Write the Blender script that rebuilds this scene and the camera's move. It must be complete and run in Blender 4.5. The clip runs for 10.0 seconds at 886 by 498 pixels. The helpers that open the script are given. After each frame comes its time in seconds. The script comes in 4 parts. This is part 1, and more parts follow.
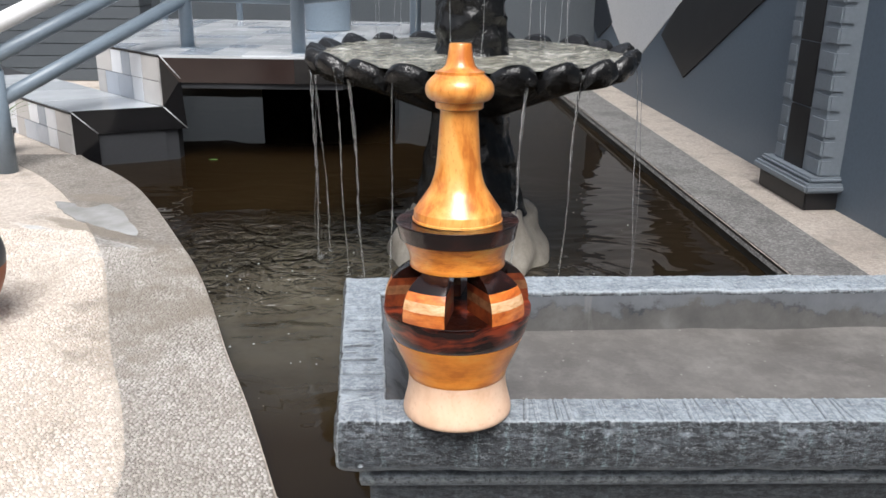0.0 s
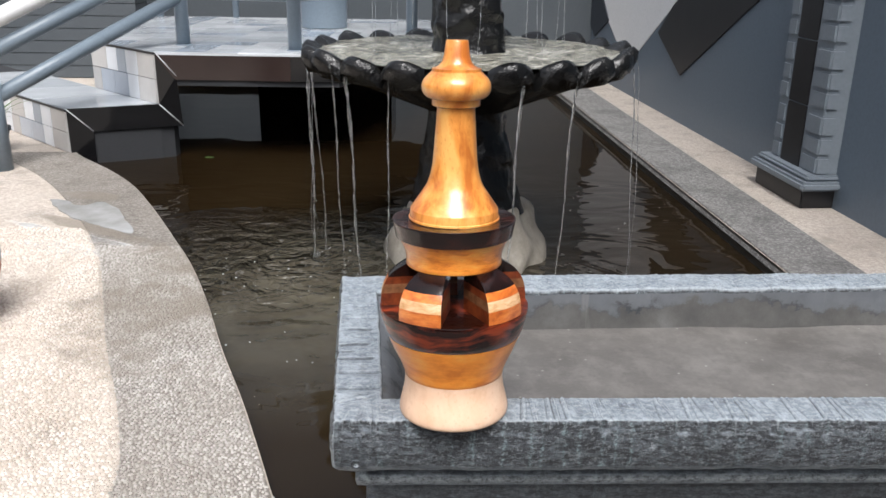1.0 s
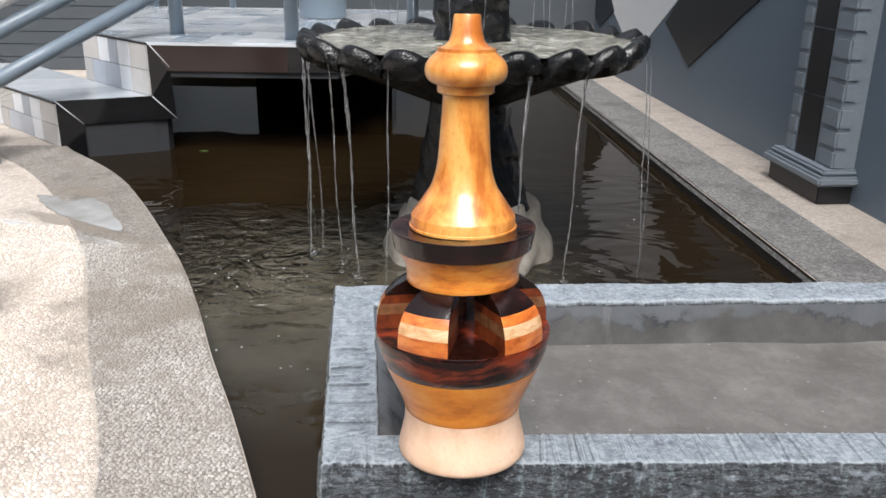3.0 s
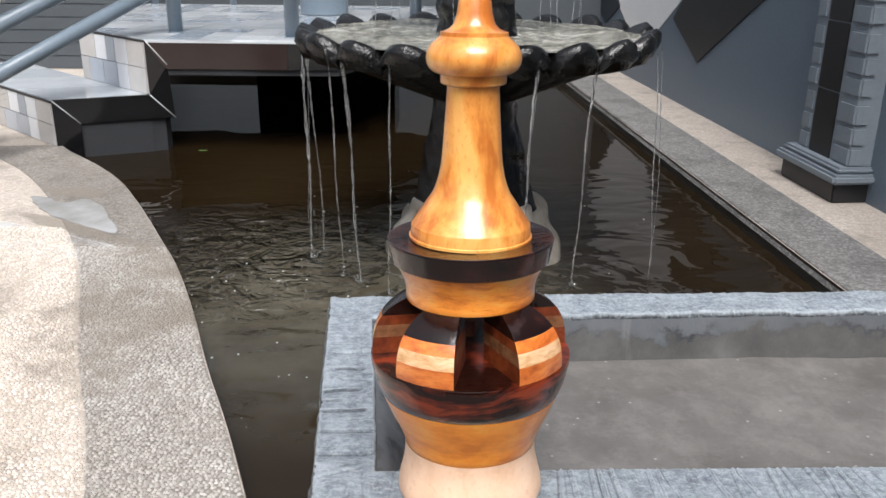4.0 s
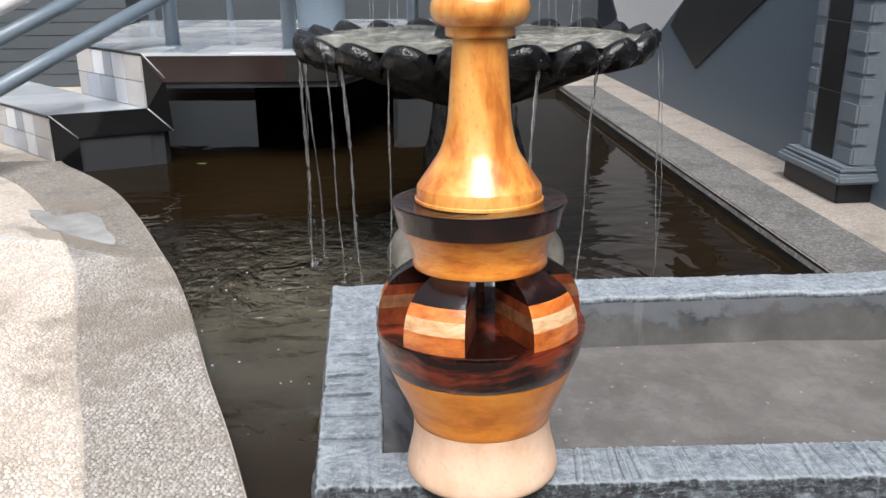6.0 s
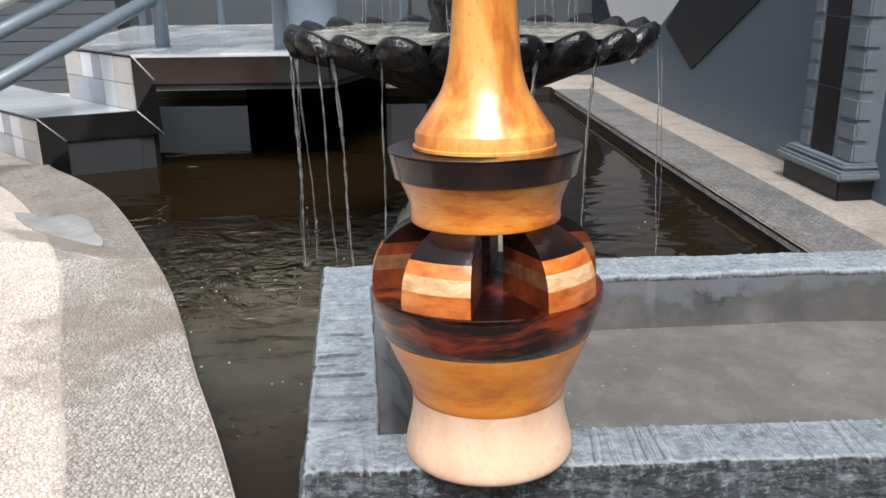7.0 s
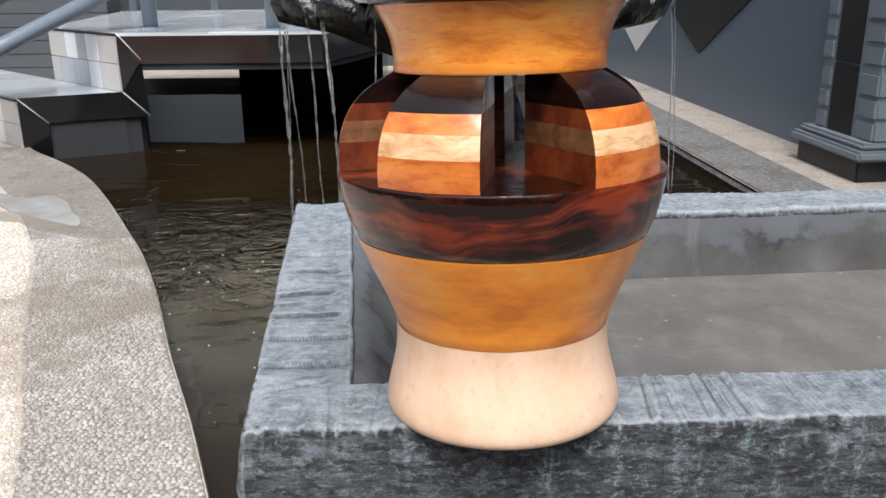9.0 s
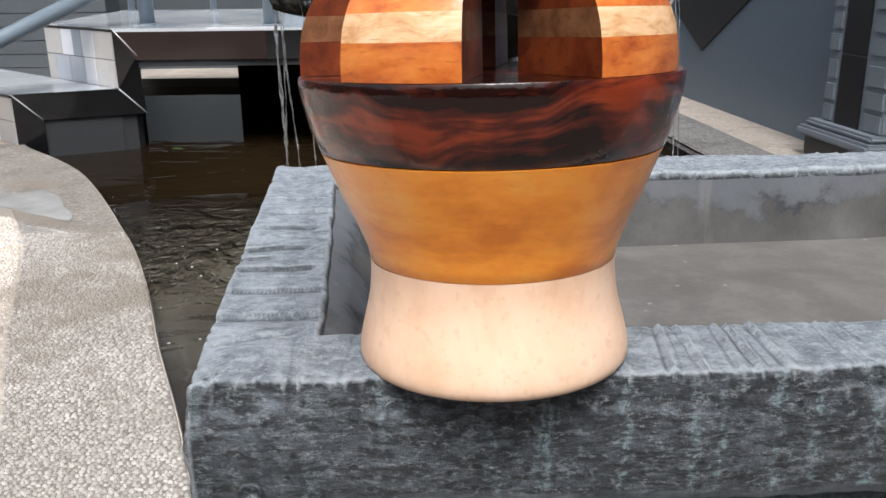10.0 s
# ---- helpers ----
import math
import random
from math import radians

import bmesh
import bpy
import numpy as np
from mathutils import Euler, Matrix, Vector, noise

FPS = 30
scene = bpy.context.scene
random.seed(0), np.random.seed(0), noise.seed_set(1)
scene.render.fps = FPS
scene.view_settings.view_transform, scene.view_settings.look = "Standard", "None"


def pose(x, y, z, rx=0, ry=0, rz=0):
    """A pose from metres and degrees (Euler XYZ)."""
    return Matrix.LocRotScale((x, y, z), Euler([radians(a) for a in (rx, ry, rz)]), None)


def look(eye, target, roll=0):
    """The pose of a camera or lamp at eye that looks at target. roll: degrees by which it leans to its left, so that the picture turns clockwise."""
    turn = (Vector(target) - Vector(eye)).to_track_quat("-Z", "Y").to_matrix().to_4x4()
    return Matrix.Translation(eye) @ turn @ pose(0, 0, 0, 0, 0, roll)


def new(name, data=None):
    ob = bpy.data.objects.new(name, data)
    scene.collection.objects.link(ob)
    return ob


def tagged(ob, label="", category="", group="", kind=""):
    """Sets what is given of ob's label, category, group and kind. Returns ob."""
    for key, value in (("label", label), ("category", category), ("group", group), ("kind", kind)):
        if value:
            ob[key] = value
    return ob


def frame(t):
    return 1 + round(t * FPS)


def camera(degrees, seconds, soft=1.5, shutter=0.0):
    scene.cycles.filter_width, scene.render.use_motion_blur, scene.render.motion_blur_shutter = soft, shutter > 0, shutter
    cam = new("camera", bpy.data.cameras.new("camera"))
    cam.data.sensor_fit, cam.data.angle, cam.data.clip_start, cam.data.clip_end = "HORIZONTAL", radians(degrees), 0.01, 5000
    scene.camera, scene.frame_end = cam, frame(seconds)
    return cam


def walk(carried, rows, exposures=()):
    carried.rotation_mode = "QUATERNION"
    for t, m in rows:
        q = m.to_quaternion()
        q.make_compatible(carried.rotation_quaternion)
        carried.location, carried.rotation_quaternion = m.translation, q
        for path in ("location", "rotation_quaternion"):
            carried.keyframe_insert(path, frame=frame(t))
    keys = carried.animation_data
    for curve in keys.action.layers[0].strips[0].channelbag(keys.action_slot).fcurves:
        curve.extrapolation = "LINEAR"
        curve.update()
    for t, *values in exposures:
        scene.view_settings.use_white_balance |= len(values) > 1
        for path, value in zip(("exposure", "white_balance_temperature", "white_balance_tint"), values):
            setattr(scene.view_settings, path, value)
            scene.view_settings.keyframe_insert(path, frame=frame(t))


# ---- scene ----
cam = camera(54.4, 10.0)
PATH = [
    (0, (0.034, 0.023, 0.349), (-0.002, 1.911, -0.312), 0.7),
    (0.5, (0.035, 0.022, 0.349), (0.004, 1.908, -0.316), 0.8),
    (1, (0.034, 0.027, 0.348), (0.006, 1.912, -0.317), 0.8),
    (1.5, (0.034, 0.038, 0.345), (0.005, 1.923, -0.322), 0.8),
    (2, (0.032, 0.055, 0.34), (0.003, 1.939, -0.331), 0.8),
    (2.5, (0.03, 0.082, 0.335), (0.001, 1.964, -0.341), 0.8),
    (4, (0.027, 0.192, 0.312), (-0.012, 2.071, -0.372), 0.5),
    (4.5, (0.029, 0.194, 0.31), (-0.016, 2.074, -0.372), 0.1),
    (5, (0.028, 0.192, 0.307), (-0.019, 2.076, -0.363), -0.1),
    (5.5, (0.025, 0.195, 0.295), (-0.021, 2.082, -0.365), -0.3),
    (7, (0.018, 0.24, 0.237), (-0.008, 2.14, -0.387), -0.7),
    (7.5, (0.015, 0.269, 0.215), (-0.004, 2.169, -0.408), -0.6),
    (8, (0.015, 0.304, 0.192), (-0.003, 2.204, -0.43), -0.6),
    (8.5, (0.016, 0.326, 0.172), (-0.004, 2.227, -0.451), -0.6),
    (9, (0.017, 0.343, 0.154), (-0.006, 2.244, -0.468), -0.6),
    (9.5, (0.017, 0.358, 0.131), (-0.008, 2.26, -0.486), -0.6),
    (10, (0.023, 0.377, 0.116), (-0.005, 2.282, -0.493), -0.7),
]
walk(cam, [(t, look(eye, target, roll)) for t, eye, target, roll in PATH], exposures=[(0.0, 0.42, 6320, 10), (10.0, 0.42, 6320, 10)])

# ---- daylight: bright overcast sky, soft sun ----
SUN_EL, SUN_AZ = 60.0, 174.0
world = bpy.data.worlds.new("overcast_sky")
world.use_nodes = True
scene.world = world
wt = world.node_tree
sky = wt.nodes.new("ShaderNodeTexSky")
sky.sky_type, sky.sun_disc = "NISHITA", False
sky.sun_elevation, sky.sun_rotation = radians(SUN_EL), radians(SUN_AZ)
sky.air_density, sky.dust_density, sky.ozone_density = 1.0, 6.0, 1.0
pale = wt.nodes.new("ShaderNodeHueSaturation")
pale.inputs["Saturation"].default_value = 0.35
wt.links.new(sky.outputs["Color"], pale.inputs["Color"])
wt.links.new(pale.outputs["Color"], wt.nodes["Background"].inputs["Color"])
wt.nodes["Background"].inputs["Strength"].default_value = 0.128
sun = new("sun", bpy.data.lights.new("sun", "SUN"))
sun.data.energy, sun.data.angle, sun.data.color = 2.55, radians(34), (1.0, 0.97, 0.94)
sun.matrix_world = look((math.sin(radians(SUN_AZ)) * 20, math.cos(radians(SUN_AZ)) * 20, 20 * math.tan(radians(SUN_EL))), (0, 0, 0))


GROUND, WATER, TREAD, DECK = -0.41, -0.455, -0.243, -0.046


# ---- materials ----
class Nodes:
    """A small wrapper to write node materials shortly."""

    def __init__(self, name):
        self.mat = bpy.data.materials.new(name)
        self.mat.use_nodes = True
        self.t = self.mat.node_tree
        self.bsdf = self.t.nodes["Principled BSDF"]
        self.pos = self.t.nodes.new("ShaderNodeTexCoord").outputs["Object"]

    def add(self, kind, inputs=(), **props):
        n = self.t.nodes.new(kind)
        if "operation" in props:
            n.operation = props["operation"]
        if "vector_type" in props:
            n.vector_type = props["vector_type"]
        if "voronoi_dimensions" in props:
            n.voronoi_dimensions = props["voronoi_dimensions"]
        if "feature" in props:
            n.feature = props["feature"]
        if "data_type" in props:
            n.data_type, n.blend_type = props["data_type"], props["blend_type"]
        if "wave_type" in props:
            n.wave_type, n.rings_direction = props["wave_type"], props["rings_direction"]
        for k, v in dict(inputs).items():
            self.put(n.inputs[k], v)
        return n

    def put(self, socket, v):
        if isinstance(v, bpy.types.NodeSocket):
            self.t.links.new(v, socket)
        else:
            socket.default_value = v

    def noise(self, scale, detail=4.0, rough=0.55, vec=None, dist=0.0):
        return self.add("ShaderNodeTexNoise", {"Vector": vec or self.pos, "Scale": scale, "Detail": detail, "Roughness": rough, "Distortion": dist}).outputs["Fac"]

    def voronoi(self, scale, feature="F1", vec=None, out="Distance"):
        return self.add("ShaderNodeTexVoronoi", {"Vector": vec or self.pos, "Scale": scale}, feature=feature).outputs[out]

    def ramp(self, fac, stops, interp="LINEAR"):
        n = self.add("ShaderNodeValToRGB", {"Fac": fac})
        n.color_ramp.interpolation = interp
        while len(n.color_ramp.elements) < len(stops):
            n.color_ramp.elements.new(0.5)
        for e, (p, c) in zip(n.color_ramp.elements, stops):
            e.position = p
            e.color = (*c, 1) if len(c) == 3 else c
        return n.outputs["Color"]

    def grey(self, fac, stops):
        return self.ramp(fac, [(p, (v, v, v)) for p, v in stops])

    def mix(self, fac, a, b, blend="MIX"):
        n = self.add("ShaderNodeMix", data_type="RGBA", blend_type=blend)
        for s, v in ((n.inputs[0], fac), (n.inputs[6], a), (n.inputs[7], b)):
            self.put(s, (*v, 1) if isinstance(v, tuple) and len(v) == 3 else v)
        return n.outputs[2]

    def math(self, op, a, b=0.0, c=0.0):
        n = self.add("ShaderNodeMath", operation=op)
        for s, v in zip(n.inputs, (a, b, c)):
            self.put(s, v)
        return n.outputs[0]

    def scaled(self, sx, sy, sz, rz=0.0, vec=None):
        n = self.add("ShaderNodeMapping", {"Vector": vec or self.pos})
        n.inputs["Scale"].default_value = (sx, sy, sz)
        n.inputs["Rotation"].default_value = (0, 0, radians(rz))
        return n.outputs["Vector"]

    def random(self):
        return self.add("ShaderNodeObjectInfo").outputs["Random"]

    def island(self):
        return self.add("ShaderNodeNewGeometry").outputs["Random Per Island"]

    def bump(self, height, strength=0.4, distance=0.002, after=None):
        ins = {"Height": height, "Strength": strength, "Distance": distance}
        if after:
            ins["Normal"] = after
        return self.add("ShaderNodeBump", ins).outputs["Normal"]

    def done(self, color=None, rough=0.5, normal=None, metal=0.0, coat=0.0, spec=0.5, ior=1.45):
        b = self.bsdf
        if color is not None:
            self.put(b.inputs["Base Color"], (*color, 1) if isinstance(color, tuple) and len(color) == 3 else color)
        self.put(b.inputs["Roughness"], rough)
        self.put(b.inputs["Metallic"], metal)
        self.put(b.inputs["Coat Weight"], coat)
        b.inputs["Coat Roughness"].default_value = 0.09
        b.inputs["Specular IOR Level"].default_value = spec
        b.inputs["IOR"].default_value = ior
        if normal:
            self.put(b.inputs["Normal"], normal)
        return self.mat


def wood(name, dark, mid, light, scale=1.0, axis=(0.3, 0.3, 1.0), turn=0.0, contrast=1.0, rough=0.42, coat=0.6, pore=0.5, spec=0.3):
    """Lacquered turned wood: wavy growth bands across the axis given, soft blotches and fine dark pores."""
    n = Nodes(name)
    jitter = n.add("ShaderNodeTexNoise", {"Vector": n.pos, "Scale": 45.0 * scale, "Detail": 2.0}).outputs["Color"]
    vec = n.add("ShaderNodeVectorMath", {0: n.pos, 1: n.mix(0.014 / scale, (0, 0, 0), jitter)}, operation="ADD").outputs[0]
    bands = n.noise(190 * scale, 4, 0.6, n.scaled(*axis, turn, vec))
    blotch = n.noise(70 * scale, 4, 0.6)
    fibre = n.noise(420, 3, 0.6, n.scaled(axis[0] * 0.35, axis[1] * 0.35, axis[2], turn))
    pores = n.noise(1100, 2, 0.5, n.scaled(axis[0] * 0.5, axis[1] * 0.5, axis[2], turn))
    t = n.math("ADD", n.math("MULTIPLY", bands, 0.65), n.math("MULTIPLY", blotch, 0.35))
    w = 0.16 / contrast
    c = n.ramp(t, [(0.5 - w, dark), (0.5, mid), (0.5 + w, light)])
    c = n.mix(n.grey(fibre, [(0.35, 0.30), (0.6, 0.0)]), c, n.mix(0.5, c, dark))
    c = n.mix(n.grey(pores, [(0.30, pore), (0.40, 0.0)]), c, n.mix(0.75, c, dark))
    lacquer = n.bump(n.math("ADD", n.noise(55, 3, 0.6), n.math("MULTIPLY", n.noise(260, 4, 0.7, n.scaled(1, 1, 0.4)), 0.25)), 0.35, 0.0022)
    n.put(n.bsdf.inputs["Coat Normal"], lacquer)
    mat = n.done(c, n.math("MULTIPLY_ADD", blotch, 0.15, rough - 0.07), n.bump(pores, 0.10, 0.0003), coat=coat, spec=spec)
    n.bsdf.inputs["Coat IOR"].default_value = 1.58
    n.bsdf.inputs["Coat Roughness"].default_value = 0.06 if spec < 0.1 else 0.17
    return mat


mat_maple = wood("pale_maple", (0.66, 0.41, 0.26), (0.79, 0.535, 0.37), (0.83, 0.60, 0.44), 0.55, (0.7, 0.5, 0.30), 20, 0.9, 0.42, 0.15, 0.6)
mat_amber = wood("amber_wood", (0.68, 0.19, 0.018), (0.91, 0.305, 0.032), (0.94, 0.39, 0.062), 0.34, (0.5, 0.25, 1.0), 35, 1.5, 0.33, 0.6, 0.35)
mat_orange = wood("orange_wood", (0.53, 0.155, 0.024), (0.80, 0.32, 0.062), (0.87, 0.45, 0.125), 0.34, (0.9, 0.7, 0.22), 20, 1.9, 0.38, 0.9, 0.5)
mat_collar = wood("honey_wood", (0.58, 0.14, 0.014), (0.91, 0.305, 0.036), (0.94, 0.42, 0.075), 0.55, (0.35, 0.35, 1.5), 10, 1.3, 0.33, 0.8, 0.8)
mat_stripe = wood("pale_stripe_wood", (0.52, 0.26, 0.10), (0.74, 0.46, 0.25), (0.80, 0.58, 0.36), 1.3, (0.3, 0.3, 1.3), 10, 1.3, 0.45, 0.4, 0.9)
mat_block = wood("red_orange_wood", (0.32, 0.062, 0.010), (0.60, 0.155, 0.026), (0.72, 0.24, 0.05), 0.8, (0.4, 0.4, 1.0), 15, 1.4, 0.30, 1.0, 0.6, 0.5)
mat_red = wood("red_wood", (0.42, 0.08, 0.010), (0.72, 0.19, 0.028), (0.82, 0.29, 0.055), 0.8, (0.4, 0.4, 1.0), 5, 1.4, 0.30, 1.0, 0.6, 0.5)
mat_rosewood = wood("rosewood", (0.012, 0.003, 0.002), (0.078, 0.012, 0.005), (0.23, 0.035, 0.010), 0.42, (0.22, 0.28, 1.6), 30, 2.6, 0.35, 0.8, 0.2, 0.08)
# darker, duller copies of the block woods: slot shade painted on the sawn faces
mat_slot_orange = wood("orange_slot_shade", (0.075, 0.012, 0.003), (0.155, 0.029, 0.007), (0.23, 0.050, 0.012), 0.8, (0.7, 0.7, 0.7), 15, 1.3, 0.5, 0.35, 0.7, 0.3)
mat_slot_pale = wood("pale_slot_shade", (0.11, 0.042, 0.016), (0.19, 0.080, 0.034), (0.26, 0.12, 0.055), 1.1, (0.7, 0.7, 0.7), 10, 1.3, 0.5, 0.3, 0.8, 0.3)
mat_ebony = wood("ebony", (0.004, 0.002, 0.002), (0.014, 0.005, 0.004), (0.045, 0.012, 0.008), 0.4, (0.3, 0.3, 1.0), 0, 1.4, 0.3, 0.9, 0.2, 0.05)


def cast_stone():
    """Dark grey carved cement with pale worn edges, lime streaks and painted light."""
    n = Nodes("carved_grey_cement")
    big, mid, fine = n.noise(12, 5, 0.65), n.noise(80, 9, 0.75), n.noise(480, 5, 0.75)
    c = n.ramp(big, [(0.3, (0.070, 0.080, 0.092)), (0.52, (0.118, 0.133, 0.150)), (0.72, (0.18, 0.20, 0.222))])
    c = n.mix(n.grey(mid, [(0.36, 0.85), (0.52, 0.0)]), c, (0.040, 0.045, 0.052))
    c = n.mix(n.grey(mid, [(0.55, 0.0), (0.60, 0.45)]), c, (0.22, 0.25, 0.27))
    c = n.mix(n.grey(fine, [(0.34, 0.6), (0.5, 0.0)]), c, (0.035, 0.038, 0.043))
    lime = n.math("MULTIPLY", n.grey(n.noise(95, 6, 0.75, n.scaled(1, 1, 0.3)), [(0.56, 0.0), (0.60, 0.8)]), n.grey(n.noise(30, 3, 0.5, n.scaled(1, 1, 0.25)), [(0.58, 0.0), (0.66, 0.7)]))
    c = n.mix(lime, c, (0.34, 0.41, 0.43))
    px = n.math("ADD", n.add("ShaderNodeSeparateXYZ", {"Vector": n.pos}).outputs["X"], n.math("MULTIPLY", n.noise(70, 6, 0.75), 0.018))
    across = n.add("ShaderNodeTexVoronoi", {"W": px, "Scale": 66.0}, voronoi_dimensions="1D").outputs["Distance"]
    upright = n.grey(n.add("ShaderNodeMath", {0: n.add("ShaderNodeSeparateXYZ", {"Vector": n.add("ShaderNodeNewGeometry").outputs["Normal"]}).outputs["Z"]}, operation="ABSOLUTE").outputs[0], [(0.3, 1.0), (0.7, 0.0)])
    drip = n.math("MULTIPLY", n.math("MULTIPLY", n.grey(across, [(0.035, 1.0), (0.095, 0.0)]), n.grey(n.noise(18, 3), [(0.40, 0.25), (0.58, 1.0)])), n.grey(n.noise(330, 8, 0.85), [(0.45, 0.0), (0.53, 1.0)]))
    c = n.mix(n.math("MULTIPLY", drip, upright), c, (0.31, 0.41, 0.43))
    holes = n.grey(n.voronoi(130), [(0.13, 1.0), (0.17, 0.0)])
    holes = n.math("MULTIPLY", holes, n.grey(n.noise(70, 3, 0.6), [(0.44, 0.0), (0.48, 1.0)]))
    c = n.mix(n.math("MULTIPLY", n.math("MULTIPLY", holes, upright), 0.85), c, (0.014, 0.014, 0.015))
    # pale tops over dark upright faces: light from above put into the colour
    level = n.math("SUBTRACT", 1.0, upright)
    lit_top = n.math("MULTIPLY", level, n.grey(n.noise(85, 8, 0.78), [(0.34, 0.50), (0.52, 1.0)]))
    c = n.mix(lit_top, c, n.mix(n.grey(n.math("ADD", n.math("MULTIPLY", n.noise(150, 10, 0.88), 0.7), n.math("MULTIPLY", n.noise(38, 4, 0.7), 0.3)), [(0.40, 0.0), (0.62, 1.0)]), n.mix(n.noise(20, 4, 0.6), (0.088, 0.112, 0.142), (0.19, 0.226, 0.268)), (0.53, 0.595, 0.655)))
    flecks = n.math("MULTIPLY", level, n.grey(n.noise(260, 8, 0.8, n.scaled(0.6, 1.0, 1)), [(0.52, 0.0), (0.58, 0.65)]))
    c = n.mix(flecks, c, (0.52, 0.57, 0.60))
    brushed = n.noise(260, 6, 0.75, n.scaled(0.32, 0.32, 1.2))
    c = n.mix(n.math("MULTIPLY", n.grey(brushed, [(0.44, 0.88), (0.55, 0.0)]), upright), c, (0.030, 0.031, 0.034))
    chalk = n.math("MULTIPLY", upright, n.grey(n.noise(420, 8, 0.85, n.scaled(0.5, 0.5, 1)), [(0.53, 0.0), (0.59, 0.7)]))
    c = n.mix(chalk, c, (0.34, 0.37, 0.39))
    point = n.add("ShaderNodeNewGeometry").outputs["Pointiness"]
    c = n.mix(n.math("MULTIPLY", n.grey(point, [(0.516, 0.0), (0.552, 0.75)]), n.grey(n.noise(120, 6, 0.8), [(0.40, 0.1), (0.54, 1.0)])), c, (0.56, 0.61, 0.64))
    # crease shade painted in: hollows of the mesh go darker
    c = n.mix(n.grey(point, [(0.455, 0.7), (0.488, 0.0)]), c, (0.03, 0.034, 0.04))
    pits = n.grey(n.voronoi(240), [(0.10, 0.0), (0.22, 1.0)])
    h = n.math("ADD", n.math("ADD", mid, n.math("MULTIPLY", fine, 0.45)), n.math("MULTIPLY", n.math("MULTIPLY", brushed, upright), 0.8))
    return n.done(c, n.grey(big, [(0.3, 0.5), (0.7, 0.68)]), n.bump(h, 1.0, 0.0042, n.bump(n.math("SUBTRACT", pits, n.math("MULTIPLY", holes, 3.0)), 0.45, 0.0007)))


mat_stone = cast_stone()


def wet_floor():
    n = Nodes("wet_cement_bed")
    big, fine = n.noise(8, 6, 0.65), n.noise(120, 5, 0.6)
    c = n.ramp(big, [(0.32, (0.085, 0.079, 0.073)), (0.52, (0.135, 0.128, 0.121)), (0.70, (0.21, 0.20, 0.19))])
    c = n.mix(n.grey(fine, [(0.35, 0.35), (0.6, 0.0)]), c, (0.09, 0.085, 0.08))
    c = n.mix(n.grey(n.noise(38, 6, 0.75), [(0.46, 0.0), (0.62, 0.40)]), c, (0.22, 0.21, 0.197))
    c = n.mix(n.grey(n.voronoi(60), [(0.05, 0.5), (0.09, 0.0)]), c, (0.45, 0.45, 0.42))
    return n.done(c, n.grey(big, [(0.35, 0.28), (0.65, 0.5)]), n.bump(fine, 0.25, 0.001))


mat_bed = wet_floor()


def lining_cement():
    """Stained cement on the inside of the trough: a ragged dark tide line and pale runs."""
    n = Nodes("stained_cement_lining")
    big, fine = n.noise(16, 5, 0.65), n.noise(140, 5, 0.7)
    c = n.ramp(big, [(0.3, (0.075, 0.075, 0.074)), (0.55, (0.12, 0.118, 0.114)), (0.75, (0.17, 0.17, 0.168))])
    z = n.add("ShaderNodeSeparateXYZ", {"Vector": n.pos}).outputs["Z"]
    ragged = n.math("ADD", n.noise(13, 3, 0.6), n.math("MULTIPLY", n.noise(75, 5, 0.75), 0.45))
    tide = n.math("ADD", n.math("MULTIPLY", z, 26.0), n.math("MULTIPLY_ADD", ragged, 1.9, -0.78))
    c = n.mix(n.grey(tide, [(0.0, 0.0), (0.12, 0.6), (0.40, 0.75)]), c, n.mix(n.noise(45, 5, 0.7), (0.115, 0.128, 0.146), (0.20, 0.215, 0.238)))
    c = n.mix(n.math("MULTIPLY", n.grey(tide, [(0.0, 0.0), (0.06, 1.0), (0.20, 0.0)]), n.grey(n.noise(9, 3), [(0.42, 0.0), (0.58, 0.9)])), c, (0.035, 0.040, 0.048))
    c = n.mix(n.grey(n.noise(60, 3, 0.6, n.scaled(1, 1, 0.06)), [(0.62, 0.0), (0.70, 0.3)]), c, (0.28, 0.28, 0.27))
    return n.done(c, 0.6, n.bump(fine, 0.5, 0.0015))


mat_lining = lining_cement()


def patch(n, cx, cy, rx, ry, turn, edge=0.35):
    """A ragged oval mask on the paving."""
    to = n.add("ShaderNodeMapping", {"Vector": n.pos}, vector_type="POINT")
    to.inputs["Location"].default_value = (-cx, -cy, -GROUND)
    spin = n.add("ShaderNodeMapping", {"Vector": to.outputs["Vector"]})
    spin.inputs["Rotation"].default_value = (0, 0, radians(-turn))
    size = n.add("ShaderNodeMapping", {"Vector": spin.outputs["Vector"]})
    size.inputs["Scale"].default_value = (1 / rx, 1 / ry, 0)
    r = n.add("ShaderNodeVectorMath", {0: size.outputs["Vector"]}, operation="LENGTH").outputs["Value"]
    r = n.math("ADD", r, n.math("MULTIPLY_ADD", n.noise(14, 4, 0.6), 1.3, -0.65))
    return n.grey(r, [(0.75, 1.0), (1.0, 0.0)])


